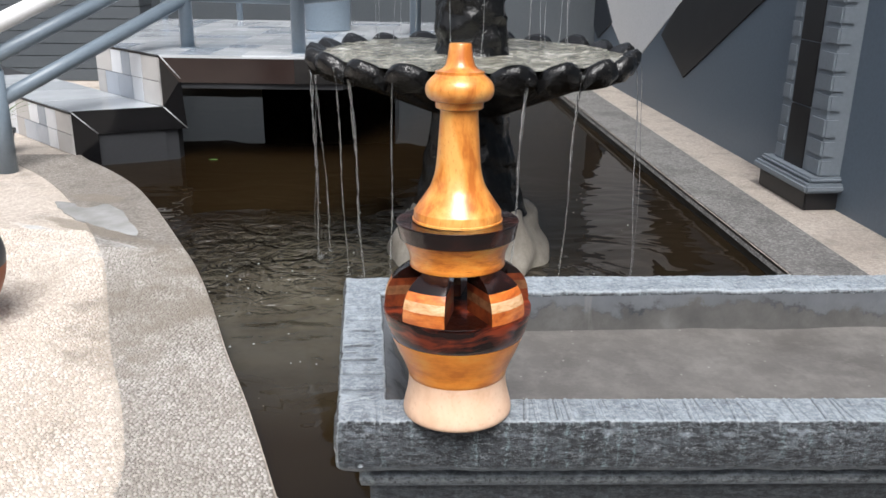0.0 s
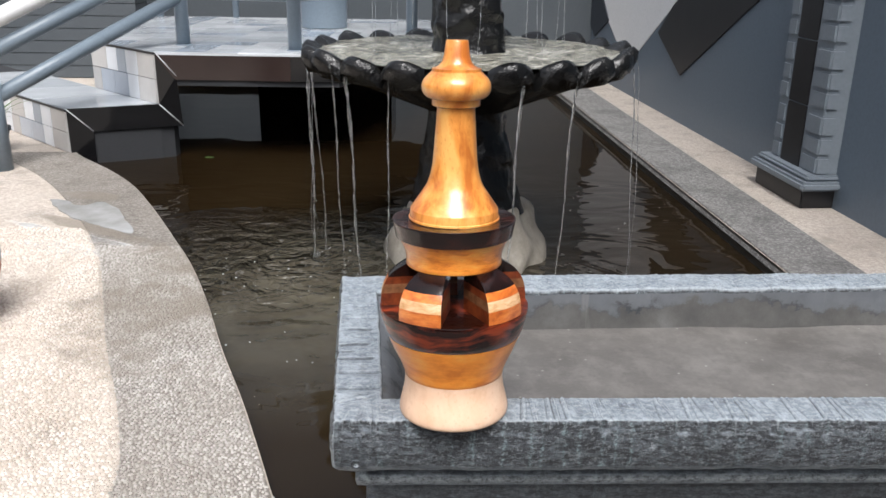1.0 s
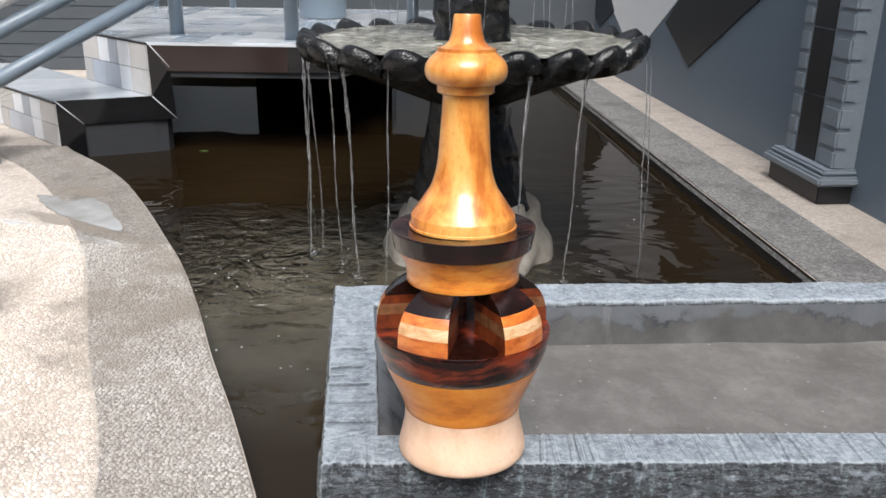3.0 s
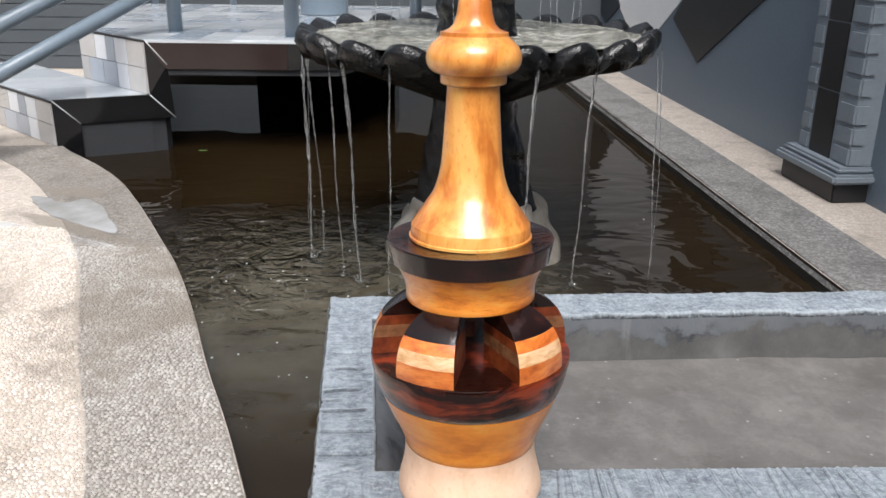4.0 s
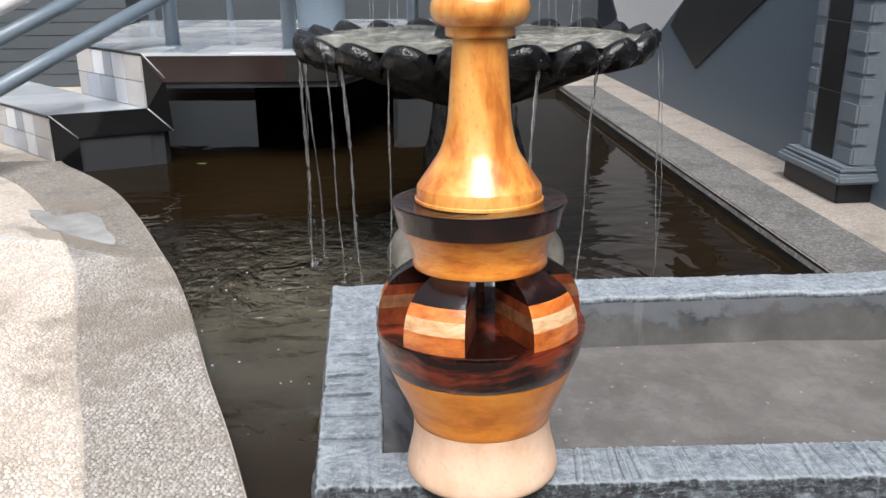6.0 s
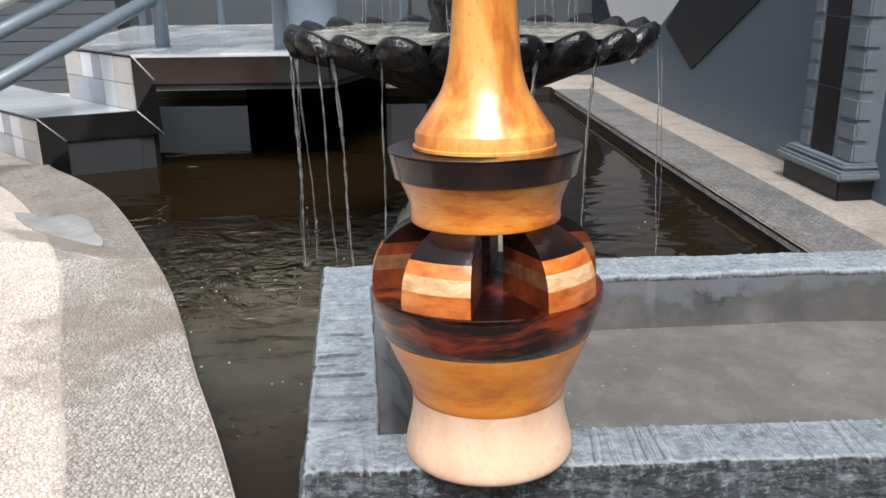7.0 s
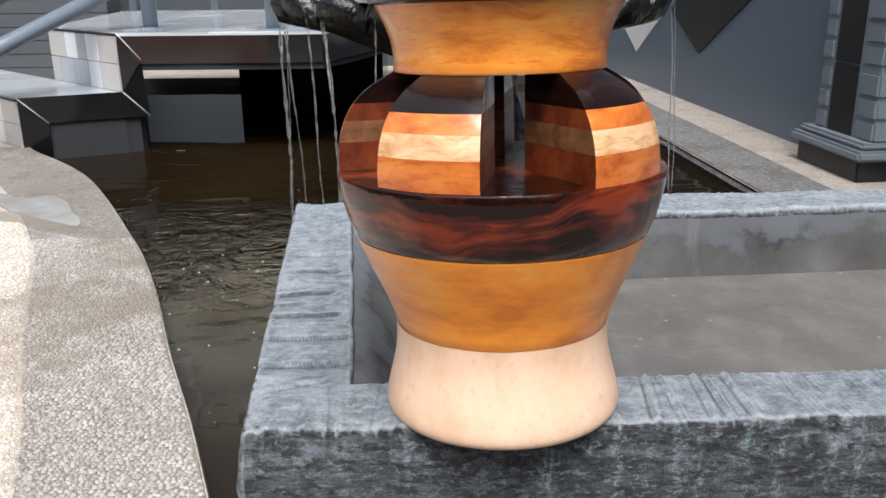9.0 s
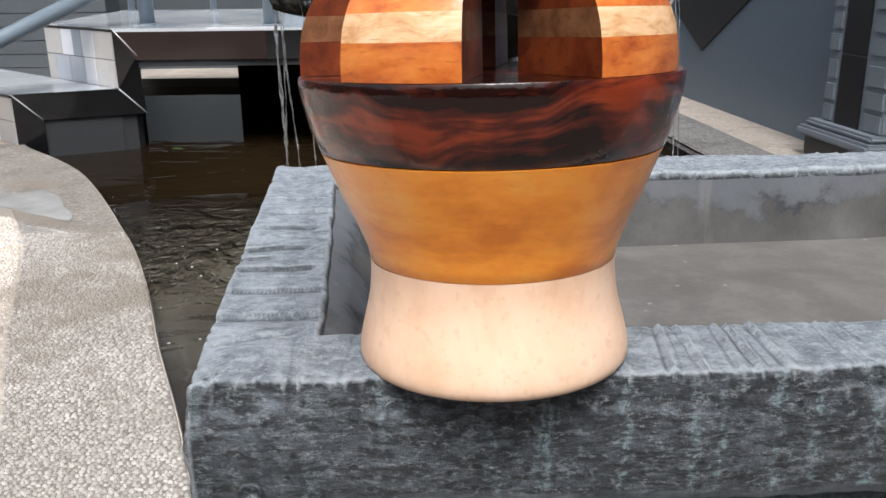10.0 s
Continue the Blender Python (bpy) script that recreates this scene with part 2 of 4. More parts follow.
def pebble_wash(name, tones, size, wet):
    """Exposed aggregate; wet: how strongly puddles gloss it and paint a pale sheen."""
    n = Nodes(name)
    cells = n.voronoi(size, out="Color")
    gap = n.voronoi(size, "DISTANCE_TO_EDGE")
    big = n.noise(2.2, 4, 0.6)
    tone = n.add("ShaderNodeSeparateColor", {"Color": cells}).outputs[0]
    c = n.ramp(tone, [(0.1, tones[0]), (0.5, tones[1]), (0.9, tones[2])])
    c = n.mix(n.grey(gap, [(0.0, 0.75), (0.12, 0.0)]), c, tones[3])
    c = n.mix(n.grey(big, [(0.35, 0.35), (0.65, 0.0)]), c, tones[3])
    c = n.mix(n.grey(n.noise(7, 5, 0.7), [(0.50, 0.0), (0.66, 0.45)]), c, tuple(v * 0.5 for v in tones[3]))
    damp = n.grey(n.noise(3.1, 3, 0.5), [(0.56, 0.0), (0.62, wet * 0.6)])
    c = n.mix(n.math("MULTIPLY", damp, 0.35), c, n.mix(1.0, c, (0.55, 0.52, 0.48), "MULTIPLY"))
    wet_sheen = n.math("MAXIMUM", patch(n, -1.02, 2.237, 0.26, 0.020, -27), patch(n, -1.00, 2.13, 0.14, 0.045, -25))
    wet_sheen = n.math("MULTIPLY", wet_sheen, wet)
    stain = n.math("MULTIPLY", n.math("MAXIMUM", patch(n, -1.10, 2.60, 0.12, 0.045, -15), patch(n, -1.00, 2.305, 0.25, 0.032, -31)), wet)
    c = n.mix(n.math("MULTIPLY", stain, 0.7), c, (0.22, 0.19, 0.155))
    dirt = n.math("MULTIPLY", patch(n, -0.60, 1.86, 0.24, 0.42, 0), n.grey(n.noise(9, 4, 0.65), [(0.35, 0.1), (0.6, 0.6)]))
    c = n.mix(n.math("MULTIPLY", dirt, wet), c, (0.20, 0.17, 0.135))
    # wet patches also get a sky sheen painted into the colour
    c = n.mix(n.math("MULTIPLY", wet_sheen, n.grey(n.noise(11, 4, 0.6), [(0.36, 0.05), (0.62, 0.75)])), c, (0.60, 0.61, 0.61))
    gloss = n.math("MAXIMUM", damp, wet_sheen)
    rough = n.math("MULTIPLY_ADD", gloss, -0.55, 0.75)
    return n.done(c, rough, n.bump(n.grey(gap, [(0.0, 0.0), (0.22, 1.0)]), n.math("MULTIPLY_ADD", gloss, -0.55, 0.6), 0.0025))


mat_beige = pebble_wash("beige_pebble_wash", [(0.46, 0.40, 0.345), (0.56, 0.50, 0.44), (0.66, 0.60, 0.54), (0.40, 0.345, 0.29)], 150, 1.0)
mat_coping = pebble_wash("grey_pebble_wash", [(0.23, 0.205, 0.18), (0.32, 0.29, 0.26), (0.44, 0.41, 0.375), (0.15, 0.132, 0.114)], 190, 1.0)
mat_coping_far = pebble_wash("plain_grey_cement", [(0.15, 0.147, 0.142), (0.24, 0.235, 0.228), (0.36, 0.35, 0.335), (0.14, 0.135, 0.13)], 160, 0.4)


def paint(name, a, b, rough=0.5, scale=3.0):
    n = Nodes(name)
    big, fine = n.noise(scale, 5, 0.6), n.noise(90, 4, 0.6)
    c = n.mix(big, a, b)
    c = n.mix(n.grey(fine, [(0.3, 0.25), (0.6, 0.0)]), c, tuple(v * 0.7 for v in a))
    return n.done(c, n.math("MULTIPLY_ADD", big, 0.15, rough - 0.07), n.bump(fine, 0.15, 0.0012))


mat_wall = paint("blue_grey_wall_paint", (0.108, 0.142, 0.182), (0.142, 0.178, 0.224), 0.42)
mat_wall_far = paint("grey_blue_back_wall_paint", (0.072, 0.084, 0.096), (0.095, 0.108, 0.12), 0.5)
mat_brown = paint("dark_brown_wall_paint", (0.060, 0.042, 0.038), (0.085, 0.062, 0.055), 0.7)
mat_dark_floor = paint("dark_added_floor", (0.10, 0.095, 0.09), (0.15, 0.143, 0.135), 0.8, 6)
mat_white = paint("white_wall_paint", (0.74, 0.75, 0.76), (0.82, 0.83, 0.84))
mat_black = paint("black_wall_paint", (0.016, 0.016, 0.018), (0.028, 0.027, 0.028), 0.4)
mat_navy = paint("dark_blue_wall_paint", (0.020, 0.026, 0.036), (0.030, 0.037, 0.048))
mat_pilaster = paint("grey_pilaster_paint", (0.18, 0.21, 0.24), (0.23, 0.262, 0.295), 0.4)
mat_rail = paint("grey_blue_enamel", (0.16, 0.205, 0.25), (0.20, 0.245, 0.29), 0.3)
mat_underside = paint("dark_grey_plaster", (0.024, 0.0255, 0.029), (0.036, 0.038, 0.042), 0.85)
mat_pondwall = paint("dark_wet_plaster", (0.035, 0.033, 0.028), (0.055, 0.050, 0.042), 0.3)
mat_rock = paint("grey_foot_stone", (0.13, 0.115, 0.092), (0.50, 0.46, 0.40), 0.35, 22)
mat_pot = paint("dark_grey_pot", (0.055, 0.062, 0.070), (0.085, 0.092, 0.10), 0.35)
mat_terracotta = paint("terracotta", (0.36, 0.12, 0.06), (0.46, 0.18, 0.10), 0.6)
mat_leaf = paint("green_leaf", (0.05, 0.11, 0.025), (0.10, 0.19, 0.045), 0.45, 30)


def glazed(name, tones, rough=0.12):
    """Glazed tile; the tone differs from tile to tile."""
    n = Nodes(name)
    c = n.ramp(n.random(), [(i / (len(tones) - 1), t) for i, t in enumerate(tones)])
    c = n.mix(n.grey(n.noise(9, 3, 0.6), [(0.35, 0.25), (0.65, 0.0)]), c, tuple(v * 0.75 for v in tones[0]))
    return n.done(c, rough, n.bump(n.noise(40, 2), 0.04, 0.001))


mat_tile_white = glazed("white_marbled_tile", [(0.40, 0.43, 0.46), (0.50, 0.53, 0.56), (0.62, 0.64, 0.66)])
mat_tile_grey = glazed("pale_blue_grey_tile", [(0.27, 0.315, 0.37), (0.34, 0.385, 0.44), (0.41, 0.455, 0.51)])
mat_tile_pale = glazed("pale_beige_grey_tile", [(0.46, 0.45, 0.44), (0.52, 0.51, 0.50), (0.57, 0.56, 0.55)])
mat_tile_bright = glazed("white_glazed_tile", [(0.66, 0.69, 0.73), (0.72, 0.75, 0.79), (0.76, 0.79, 0.83)])
mat_tile_blue = glazed("light_blue_grey_tile", [(0.38, 0.42, 0.48), (0.42, 0.46, 0.52), (0.46, 0.50, 0.56)])
mat_tile_black = glazed("black_granite_tile", [(0.006, 0.006, 0.007), (0.010, 0.010, 0.011), (0.015, 0.014, 0.014)], 0.10)
mat_tile_brown = glazed("dark_brown_granite_tile", [(0.020, 0.013, 0.012), (0.026, 0.017, 0.016), (0.030, 0.020, 0.018)], 0.14)
mat_grout = paint("pale_grout", (0.48, 0.50, 0.52), (0.56, 0.58, 0.60), 0.8)


def black_rock():
    n = Nodes("black_fountain_cement")
    big = n.noise(16, 6, 0.7)
    c = n.ramp(big, [(0.35, (0.004, 0.004, 0.004)), (0.6, (0.010, 0.010, 0.010)), (0.8, (0.035, 0.035, 0.033))])
    return n.done(c, n.grey(big, [(0.3, 0.08), (0.7, 0.28)]), n.bump(n.noise(38, 4, 0.6), 0.7, 0.010), spec=0.55)


mat_fountain = black_rock()


def bowl_water():
    n = Nodes("foaming_bowl_water")
    f = n.math("ADD", n.math("MULTIPLY", n.noise(42, 5, 0.7), 0.6), n.math("MULTIPLY", n.noise(7, 3, 0.6), 0.4))
    c = n.ramp(f, [(0.36, (0.030, 0.032, 0.022)), (0.52, (0.30, 0.29, 0.24)), (0.66, (0.80, 0.79, 0.75))])
    return n.done(c, 0.08, n.bump(f, 0.7, 0.01))


mat_bowlwater = bowl_water()


def pond_water():
    """Murky brown water with wind ripples and rings where the falling strands land."""
    n = Nodes("murky_pond_water")
    c = n.ramp(n.noise(1.3, 3, 0.5), [(0.35, (0.010, 0.006, 0.0025)), (0.7, (0.020, 0.013, 0.006))])
    # water grows paler in broken patches towards the strands
    pale_zone = n.add("ShaderNodeVectorMath", {0: n.pos, 1: (-0.28, 2.02, WATER)}, operation="DISTANCE").outputs["Value"]
    c = n.mix(n.math("MULTIPLY", n.grey(pale_zone, [(0.20, 0.9), (0.70, 0.0)]), n.grey(n.noise(4.5, 5, 0.65), [(0.30, 0.25), (0.65, 1.0)])), c, (0.088, 0.080, 0.058))
    far = n.add("ShaderNodeSeparateXYZ", {"Vector": n.pos}).outputs["Y"]
    still = n.grey(n.math("DIVIDE", far, 5.0), [(0.24, 0.15), (0.34, 0.9), (0.48, 1.0), (0.68, 0.08)])
    h = n.math("MULTIPLY", n.noise(6, 2, 0.45, n.scaled(0.8, 1.3, 1), 0.6), 0.28)
    calm = n.add("ShaderNodeVectorMath", {0: n.pos, 1: (-0.56, 2.22, WATER)}, operation="DISTANCE").outputs["Value"]
    chop = n.noise(14.0, 3, 0.5, n.scaled(1.0, 1.0, 1, 35), 1.2)
    h = n.math("ADD", h, n.math("MULTIPLY", n.math("MULTIPLY", chop, 3.2), n.grey(calm, [(0.12, 1.0), (0.46, 0.0)])))
    patchy = n.grey(n.noise(7, 3, 0.6), [(0.38, 0.15), (0.60, 1.0)])
    for x, y, force, size in ((-0.36, 2.16, 0.62, 0.50), (-0.19, 2.06, 0.25, 0.34), (-0.58, 2.20, 0.55, 0.30), (0.25, 2.06, 0.20, 0.34)):
        place = n.add("ShaderNodeMapping", {"Vector": n.pos})
        place.inputs["Location"].default_value = (-x, -y, -WATER)
        ring = n.add("ShaderNodeTexWave", {"Vector": place.outputs["Vector"], "Scale": 3.6, "Distortion": 6.5, "Detail": 3.0, "Detail Scale": 1.3, "Detail Roughness": 0.6}, wave_type="RINGS", rings_direction="SPHERICAL").outputs["Fac"]
        reach = n.add("ShaderNodeVectorMath", {0: place.outputs["Vector"]}, operation="LENGTH").outputs["Value"]
        h = n.math("ADD", h, n.math("MULTIPLY", n.math("MULTIPLY", ring, patchy), n.grey(reach, [(0.03, force), (size, 0.0)])))
    return n.done(c, 0.02, n.bump(n.math("MULTIPLY", h, still), 1.0, 0.035), ior=1.33)


mat_water = pond_water()


def strand_water():
    n = Nodes("falling_water")
    b = n.bsdf
    n.done((0.95, 0.97, 0.98), 0.05, n.bump(n.noise(60, 2, vec=n.scaled(1, 1, 0.2)), 0.6, 0.003), ior=1.33)
    b.inputs["Transmission Weight"].default_value = 0.9
    return n.mat


mat_strand = strand_water()


# ---- mesh helpers ----
def mesh_of(name, verts, faces, mat=None, smooth=False):
    me = bpy.data.meshes.new(name)
    me.from_pydata([tuple(map(float, v)) for v in verts], [], [tuple(map(int, f)) for f in faces])
    me.validate()
    if mat:
        me.materials.append(mat)
    if smooth:
        me.shade_smooth()
    me.update()
    return me


def thing(name, label, category, group="", kind="", at=(0, 0, 0)):
    ob = new(name)
    ob.location = at
    ob.empty_display_size = 0.05
    return tagged(ob, label, category, group, kind)


def piece(name, me, parent=None, label="", at=None):
    ob = new(name, me)
    if parent:
        ob.parent = parent
    if at is not None:
        if isinstance(at, Matrix):
            ob.matrix_basis = at
        else:
            ob.location = at
    return tagged(ob, label) if label else ob


def part(name, bm, material, parent, label="", smooth=False):
    me = bpy.data.meshes.new(name)
    bmesh.ops.recalc_face_normals(bm, faces=bm.faces)
    bm.to_mesh(me)
    bm.free()
    me.materials.append(material)
    if smooth:
        me.shade_smooth()
    return piece(name, me, parent, label)


def box_mesh(name, sx, sy, sz, mat, bevel=0.003, segments=1):
    """A bevelled block, centred in x and y, standing on z = 0."""
    bm = bmesh.new()
    bmesh.ops.create_cube(bm, size=1, matrix=Matrix.Translation((0, 0, sz / 2)) @ Matrix.Diagonal((sx, sy, sz, 1)))
    if bevel:
        bmesh.ops.bevel(bm, geom=bm.edges[:], offset=bevel, segments=segments, affect="EDGES")
    me = bpy.data.meshes.new(name)
    bm.to_mesh(me)
    bm.free()
    me.materials.append(mat)
    return me


def prism(name, outline, z0, z1, mat, bevel=0.0):
    """A plan outline pulled up from z0 to z1."""
    bm = bmesh.new()
    low = [bm.verts.new((x, y, z0)) for x, y in outline]
    high = [bm.verts.new((x, y, z1)) for x, y in outline]
    bm.faces.new(low[::-1])
    bm.faces.new(high)
    for i in range(len(outline)):
        j = (i + 1) % len(outline)
        bm.faces.new((low[i], low[j], high[j], high[i]))
    bmesh.ops.recalc_face_normals(bm, faces=bm.faces)
    if bevel:
        bmesh.ops.bevel(bm, geom=bm.edges[:], offset=bevel, segments=2, affect="EDGES")
    me = bpy.data.meshes.new(name)
    bm.to_mesh(me)
    bm.free()
    me.materials.append(mat)
    return me


def turned(name, profile, mat, a0=0.0, a1=360.0, steps=96, closed=False):
    """A profile of (z, r) turned round the z axis; closed: the profile is a loop."""
    full = a1 - a0 >= 359.9
    n = steps if full else steps + 1
    verts, faces, m = [], [], len(profile)
    for i in range(n):
        a = radians(a0 + (a1 - a0) * i / steps)
        verts += [(r * math.sin(a), -r * math.cos(a), z) for z, r in profile]
    for i in range(steps):
        j = (i + 1) % n
        for k in range(m if closed else m - 1):
            l = (k + 1) % m
            faces.append((i * m + k, j * m + k, j * m + l, i * m + l))
    if not full:
        faces += [tuple(range(m))[::-1], tuple((n - 1) * m + k for k in range(m))]
    return mesh_of(name, verts, faces, mat, False)


def soften(me, angle=32):
    me.shade_smooth()
    me.set_sharp_from_angle(angle=radians(angle))
    return me


def fine(profile, step=0.0015):
    """Resample a profile with a smooth curve through its points (Catmull-Rom)."""
    out = []
    p = [profile[0], *profile, profile[-1]]
    for i in range(1, len(p) - 2):
        n = max(1, int(math.dist(p[i], p[i + 1]) / step))
        for k in range(n):
            t = k / n
            out.append(tuple(0.5 * (2 * b + (c - a) * t + (2 * a - 5 * b + 4 * c - d) * t * t + (3 * b - a - 3 * c + d) * t ** 3) for a, b, c, d in zip(p[i - 1], p[i], p[i + 1], p[i + 2])))
    return [*out, profile[-1]]


def tube(name, points, radii, mat, sides=10, caps=True):
    verts, faces = [], []
    pts = [Vector(p) for p in points]
    for i, p in enumerate(pts):
        d = (pts[min(i + 1, len(pts) - 1)] - pts[max(i - 1, 0)]).normalized()
        u = d.orthogonal().normalized() if abs(d.z) < 0.95 else Vector((1, 0, 0))
        u = (u - d * u.dot(d)).normalized()
        v = d.cross(u)
        r = radii[i] if isinstance(radii, (list, tuple)) else radii
        verts += [p + r * (math.cos(a) * u + math.sin(a) * v) for a in (2 * math.pi * k / sides for k in range(sides))]
    for i in range(len(pts) - 1):
        for k in range(sides):
            l = (k + 1) % sides
            faces.append((i * sides + k, i * sides + l, (i + 1) * sides + l, (i + 1) * sides + k))
    if caps:
        faces += [tuple(range(sides))[::-1], tuple((len(pts) - 1) * sides + k for k in range(sides))]
    return mesh_of(name, verts, faces, mat, True)


# ---- plan ----


def wall_x(y):
    """The right-hand house wall, which runs slightly askew."""
    return 1.136 + 0.113 * (3.233 - y)


def right_edge(y):
    return 0.574 + 0.098 * (4.956 - y)


LEFT_EDGE = [(-0.16, 0.965), (-0.19, 1.01), (-0.224, 1.084), (-0.262, 1.18), (-0.335, 1.36), (-0.423, 1.56), (-0.52, 1.80), (-0.625, 2.032), (-0.72, 2.21), (-0.795, 2.35), (-0.91, 2.555), (-1.04, 2.765), (-1.19, 2.95), (-1.33, 3.10), (-1.40, 3.19)]
LEFT_BAND = [(-0.44, 0.93), (-0.447, 1.0), (-0.462, 1.084), (-0.485, 1.18), (-0.56, 1.36), (-0.655, 1.56), (-0.755, 1.80), (-0.855, 2.032), (-0.94, 2.19), (-1.01, 2.31), (-1.13, 2.50), (-1.255, 2.68), (-1.40, 2.86), (-1.56, 3.02), (-1.70, 3.16)]


def smooth_line(points, n=6):
    out = []
    p = [points[0], *points, points[-1]]
    for i in range(1, len(p) - 2):
        for k in range(n):
            t = k / n
            out.append(tuple(0.5 * (2 * b + (c - a) * t + (2 * a - 5 * b + 4 * c - d) * t * t + (3 * b - a - 3 * c + d) * t ** 3) for a, b, c, d in zip(p[i - 1], p[i], p[i + 1], p[i + 2])))
    return [*out, points[-1]]


EDGE, BAND = smooth_line(LEFT_EDGE), smooth_line(LEFT_BAND)
POND = [*EDGE, (-1.13, 3.36), (-1.10, 3.42), (-1.75, 5.10), (0.56, 5.10), (0.574, 4.956), (right_edge(3), 3.0), (right_edge(0.965), 0.965)]

# ---- ground, pond and water ----
bm = bmesh.new()
loops = []
for outline in ([(-60, -60), (60, -60), (60, 60), (-60, 60)], POND):
    vs = [bm.verts.new((x, y, GROUND)) for x, y in outline]
    loops.append([bm.edges.new((vs[i], vs[(i + 1) % len(vs)])) for i in range(len(vs))])
bmesh.ops.triangle_fill(bm, use_beauty=True, edges=loops[0] + loops[1])
for f in bm.faces:
    if f.normal.z < 0:
        f.normal_flip()
tagged(part("ground", bm, mat_beige, None), "beige pebble-wash paving round the pond", "ground", kind="structure")

rim = [(x, y, GROUND) for x, y in POND]
n = len(rim)
verts = [*rim, *[(x, y, -0.95) for x, y in POND]]
pond_wall = piece("wall_pond", mesh_of("wall_pond", verts, [(i, (i + 1) % n, n + (i + 1) % n, n + i) for i in range(n)] + [tuple(range(n, 2 * n))], mat_pondwall))
tagged(pond_wall, "dark wet plastered wall of the pond", "pond wall", kind="structure")
water = piece("water", mesh_of("water", [(x, y, WATER) for x, y in POND], [tuple(range(n))], mat_water))
tagged(water, "murky brown rippled pond water", "water", kind="structure")

verts, faces = [], []
for (x0, y0), (x1, y1) in zip(EDGE, BAND):
    for w in (0, 0.015, 0.98, 1.0):
        verts.append((x0 + (x1 - x0) * w + (0 if w else 0.004), y0 + (y1 - y0) * w, GROUND + (0.004 if 0 < w < 1 else -0.003 if w else -0.02)))
for i in range(len(EDGE) - 1):
    faces += [(4 * i + k, 4 * i + 4 + k, 4 * i + 5 + k, 4 * i + 1 + k) for k in range(3)]
coping = piece("coping", mesh_of("coping", verts, faces, mat_coping))
tagged(coping, "grey pebble-wash coping along the curved pond edge, partly wet", "coping", kind="structure")

verts, faces = [], []
for i in range(41):
    y = 0.965 + 4.0 * i / 40
    for w, z in ((-0.004, -0.02), (0.004, 0.004), (0.195, 0.004), (0.2, -0.003)):
        verts.append((right_edge(y) + w, y, GROUND + z))
    if i:
        faces += [(4 * i - 4 + k, 4 * i - 3 + k, 4 * i + 1 + k, 4 * i + k) for k in range(3)]
coping = piece("coping", mesh_of("coping", verts, faces, mat_coping_far))
tagged(coping, "plain grey cement coping along the straight pond edge", "coping", kind="structure")

# puddle left on the coping; its pale colour paints in reflected sky
n = Nodes("pale_sheen_puddle")
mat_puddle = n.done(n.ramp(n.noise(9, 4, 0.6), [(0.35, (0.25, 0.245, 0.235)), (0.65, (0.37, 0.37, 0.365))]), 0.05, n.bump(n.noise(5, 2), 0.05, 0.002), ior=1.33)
shore = smooth_line([(-1.218, 2.554), (-1.172, 2.548), (-1.095, 2.494), (-1.052, 2.540), (-0.979, 2.478), (-0.911, 2.365), (-0.847, 2.246), (-0.932, 2.285), (-1.021, 2.348), (-1.116, 2.419), (-1.218, 2.554)], 5)[:-1]
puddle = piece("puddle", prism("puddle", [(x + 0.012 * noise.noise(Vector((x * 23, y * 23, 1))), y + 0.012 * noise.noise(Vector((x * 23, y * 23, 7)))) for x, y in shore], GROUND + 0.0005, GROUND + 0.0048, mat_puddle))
tagged(puddle, "shallow puddle on the curved pebble coping, painted pale like reflected sky", "puddle", kind="structure")

# unseen dark floor, added to cut bright ground reflections in the ornament
front = piece("pavement", prism("pavement", [(-3.0, -2.9), (wall_x(-2.9) - 0.02, -2.9), (wall_x(0.59) - 0.02, 0.59), (-0.30, 0.59), (-0.9, 0.2), (-3.0, -0.2)], GROUND - 0.05, GROUND + 0.004, mat_dark_floor))
tagged(front, "unseen dark grey floor added before the trough to cut reflections", "pavement", kind="structure")

# ---- house wall with painted triangles ----
WALL_DIR = Vector((-0.113, 1.0, 0)).normalized()
WALL_OUT = Vector((-1.0, -0.113, 0)).normalized()
wall = piece("wall_east", prism("wall_east", [(wall_x(-3), -3), (wall_x(-3) + 0.2, -3), (wall_x(8) + 0.2, 8), (wall_x(8), 8)], GROUND, 2.0, mat_wall))
tagged(wall, "dark blue-grey painted house wall with painted triangles", "wall", kind="structure")


def on_wall(name, corners, mat, label, lift):
    """A thin painted field on the wall; corners as (y, z)."""
    base = [Vector((wall_x(y), y, z)) + WALL_OUT * lift for y, z in corners]
    k = len(base)
    verts = [*base, *[v - WALL_OUT * (lift + 0.002) for v in base]]
    ob = piece(name, mesh_of(name, verts, [tuple(range(k)), *[(i, (i + 1) % k, k + (i + 1) % k, k + i) for i in range(k)]], mat), wall, label)
    return ob


on_wall("painted_triangle", [(4.82, -0.262), (5.62, 0.12), (6.6, 0.6), (3.3, 0.55), (4.18, 0.10)], mat_white, "white painted triangle", 0.004)
on_wall("painted_triangle", [(4.015, -0.198), (4.36, -0.042), (4.18, 0.10), (3.3, 0.55), (2.75, 0.50), (3.294, 0.183)], mat_black, "black painted triangle", 0.007)
on_wall("painted_triangle", [(5.51, -0.171), (6.0, 0.10), (5.55, 0.20), (5.226, -0.053)], mat_navy, "dark blue painted triangle", 0.010)

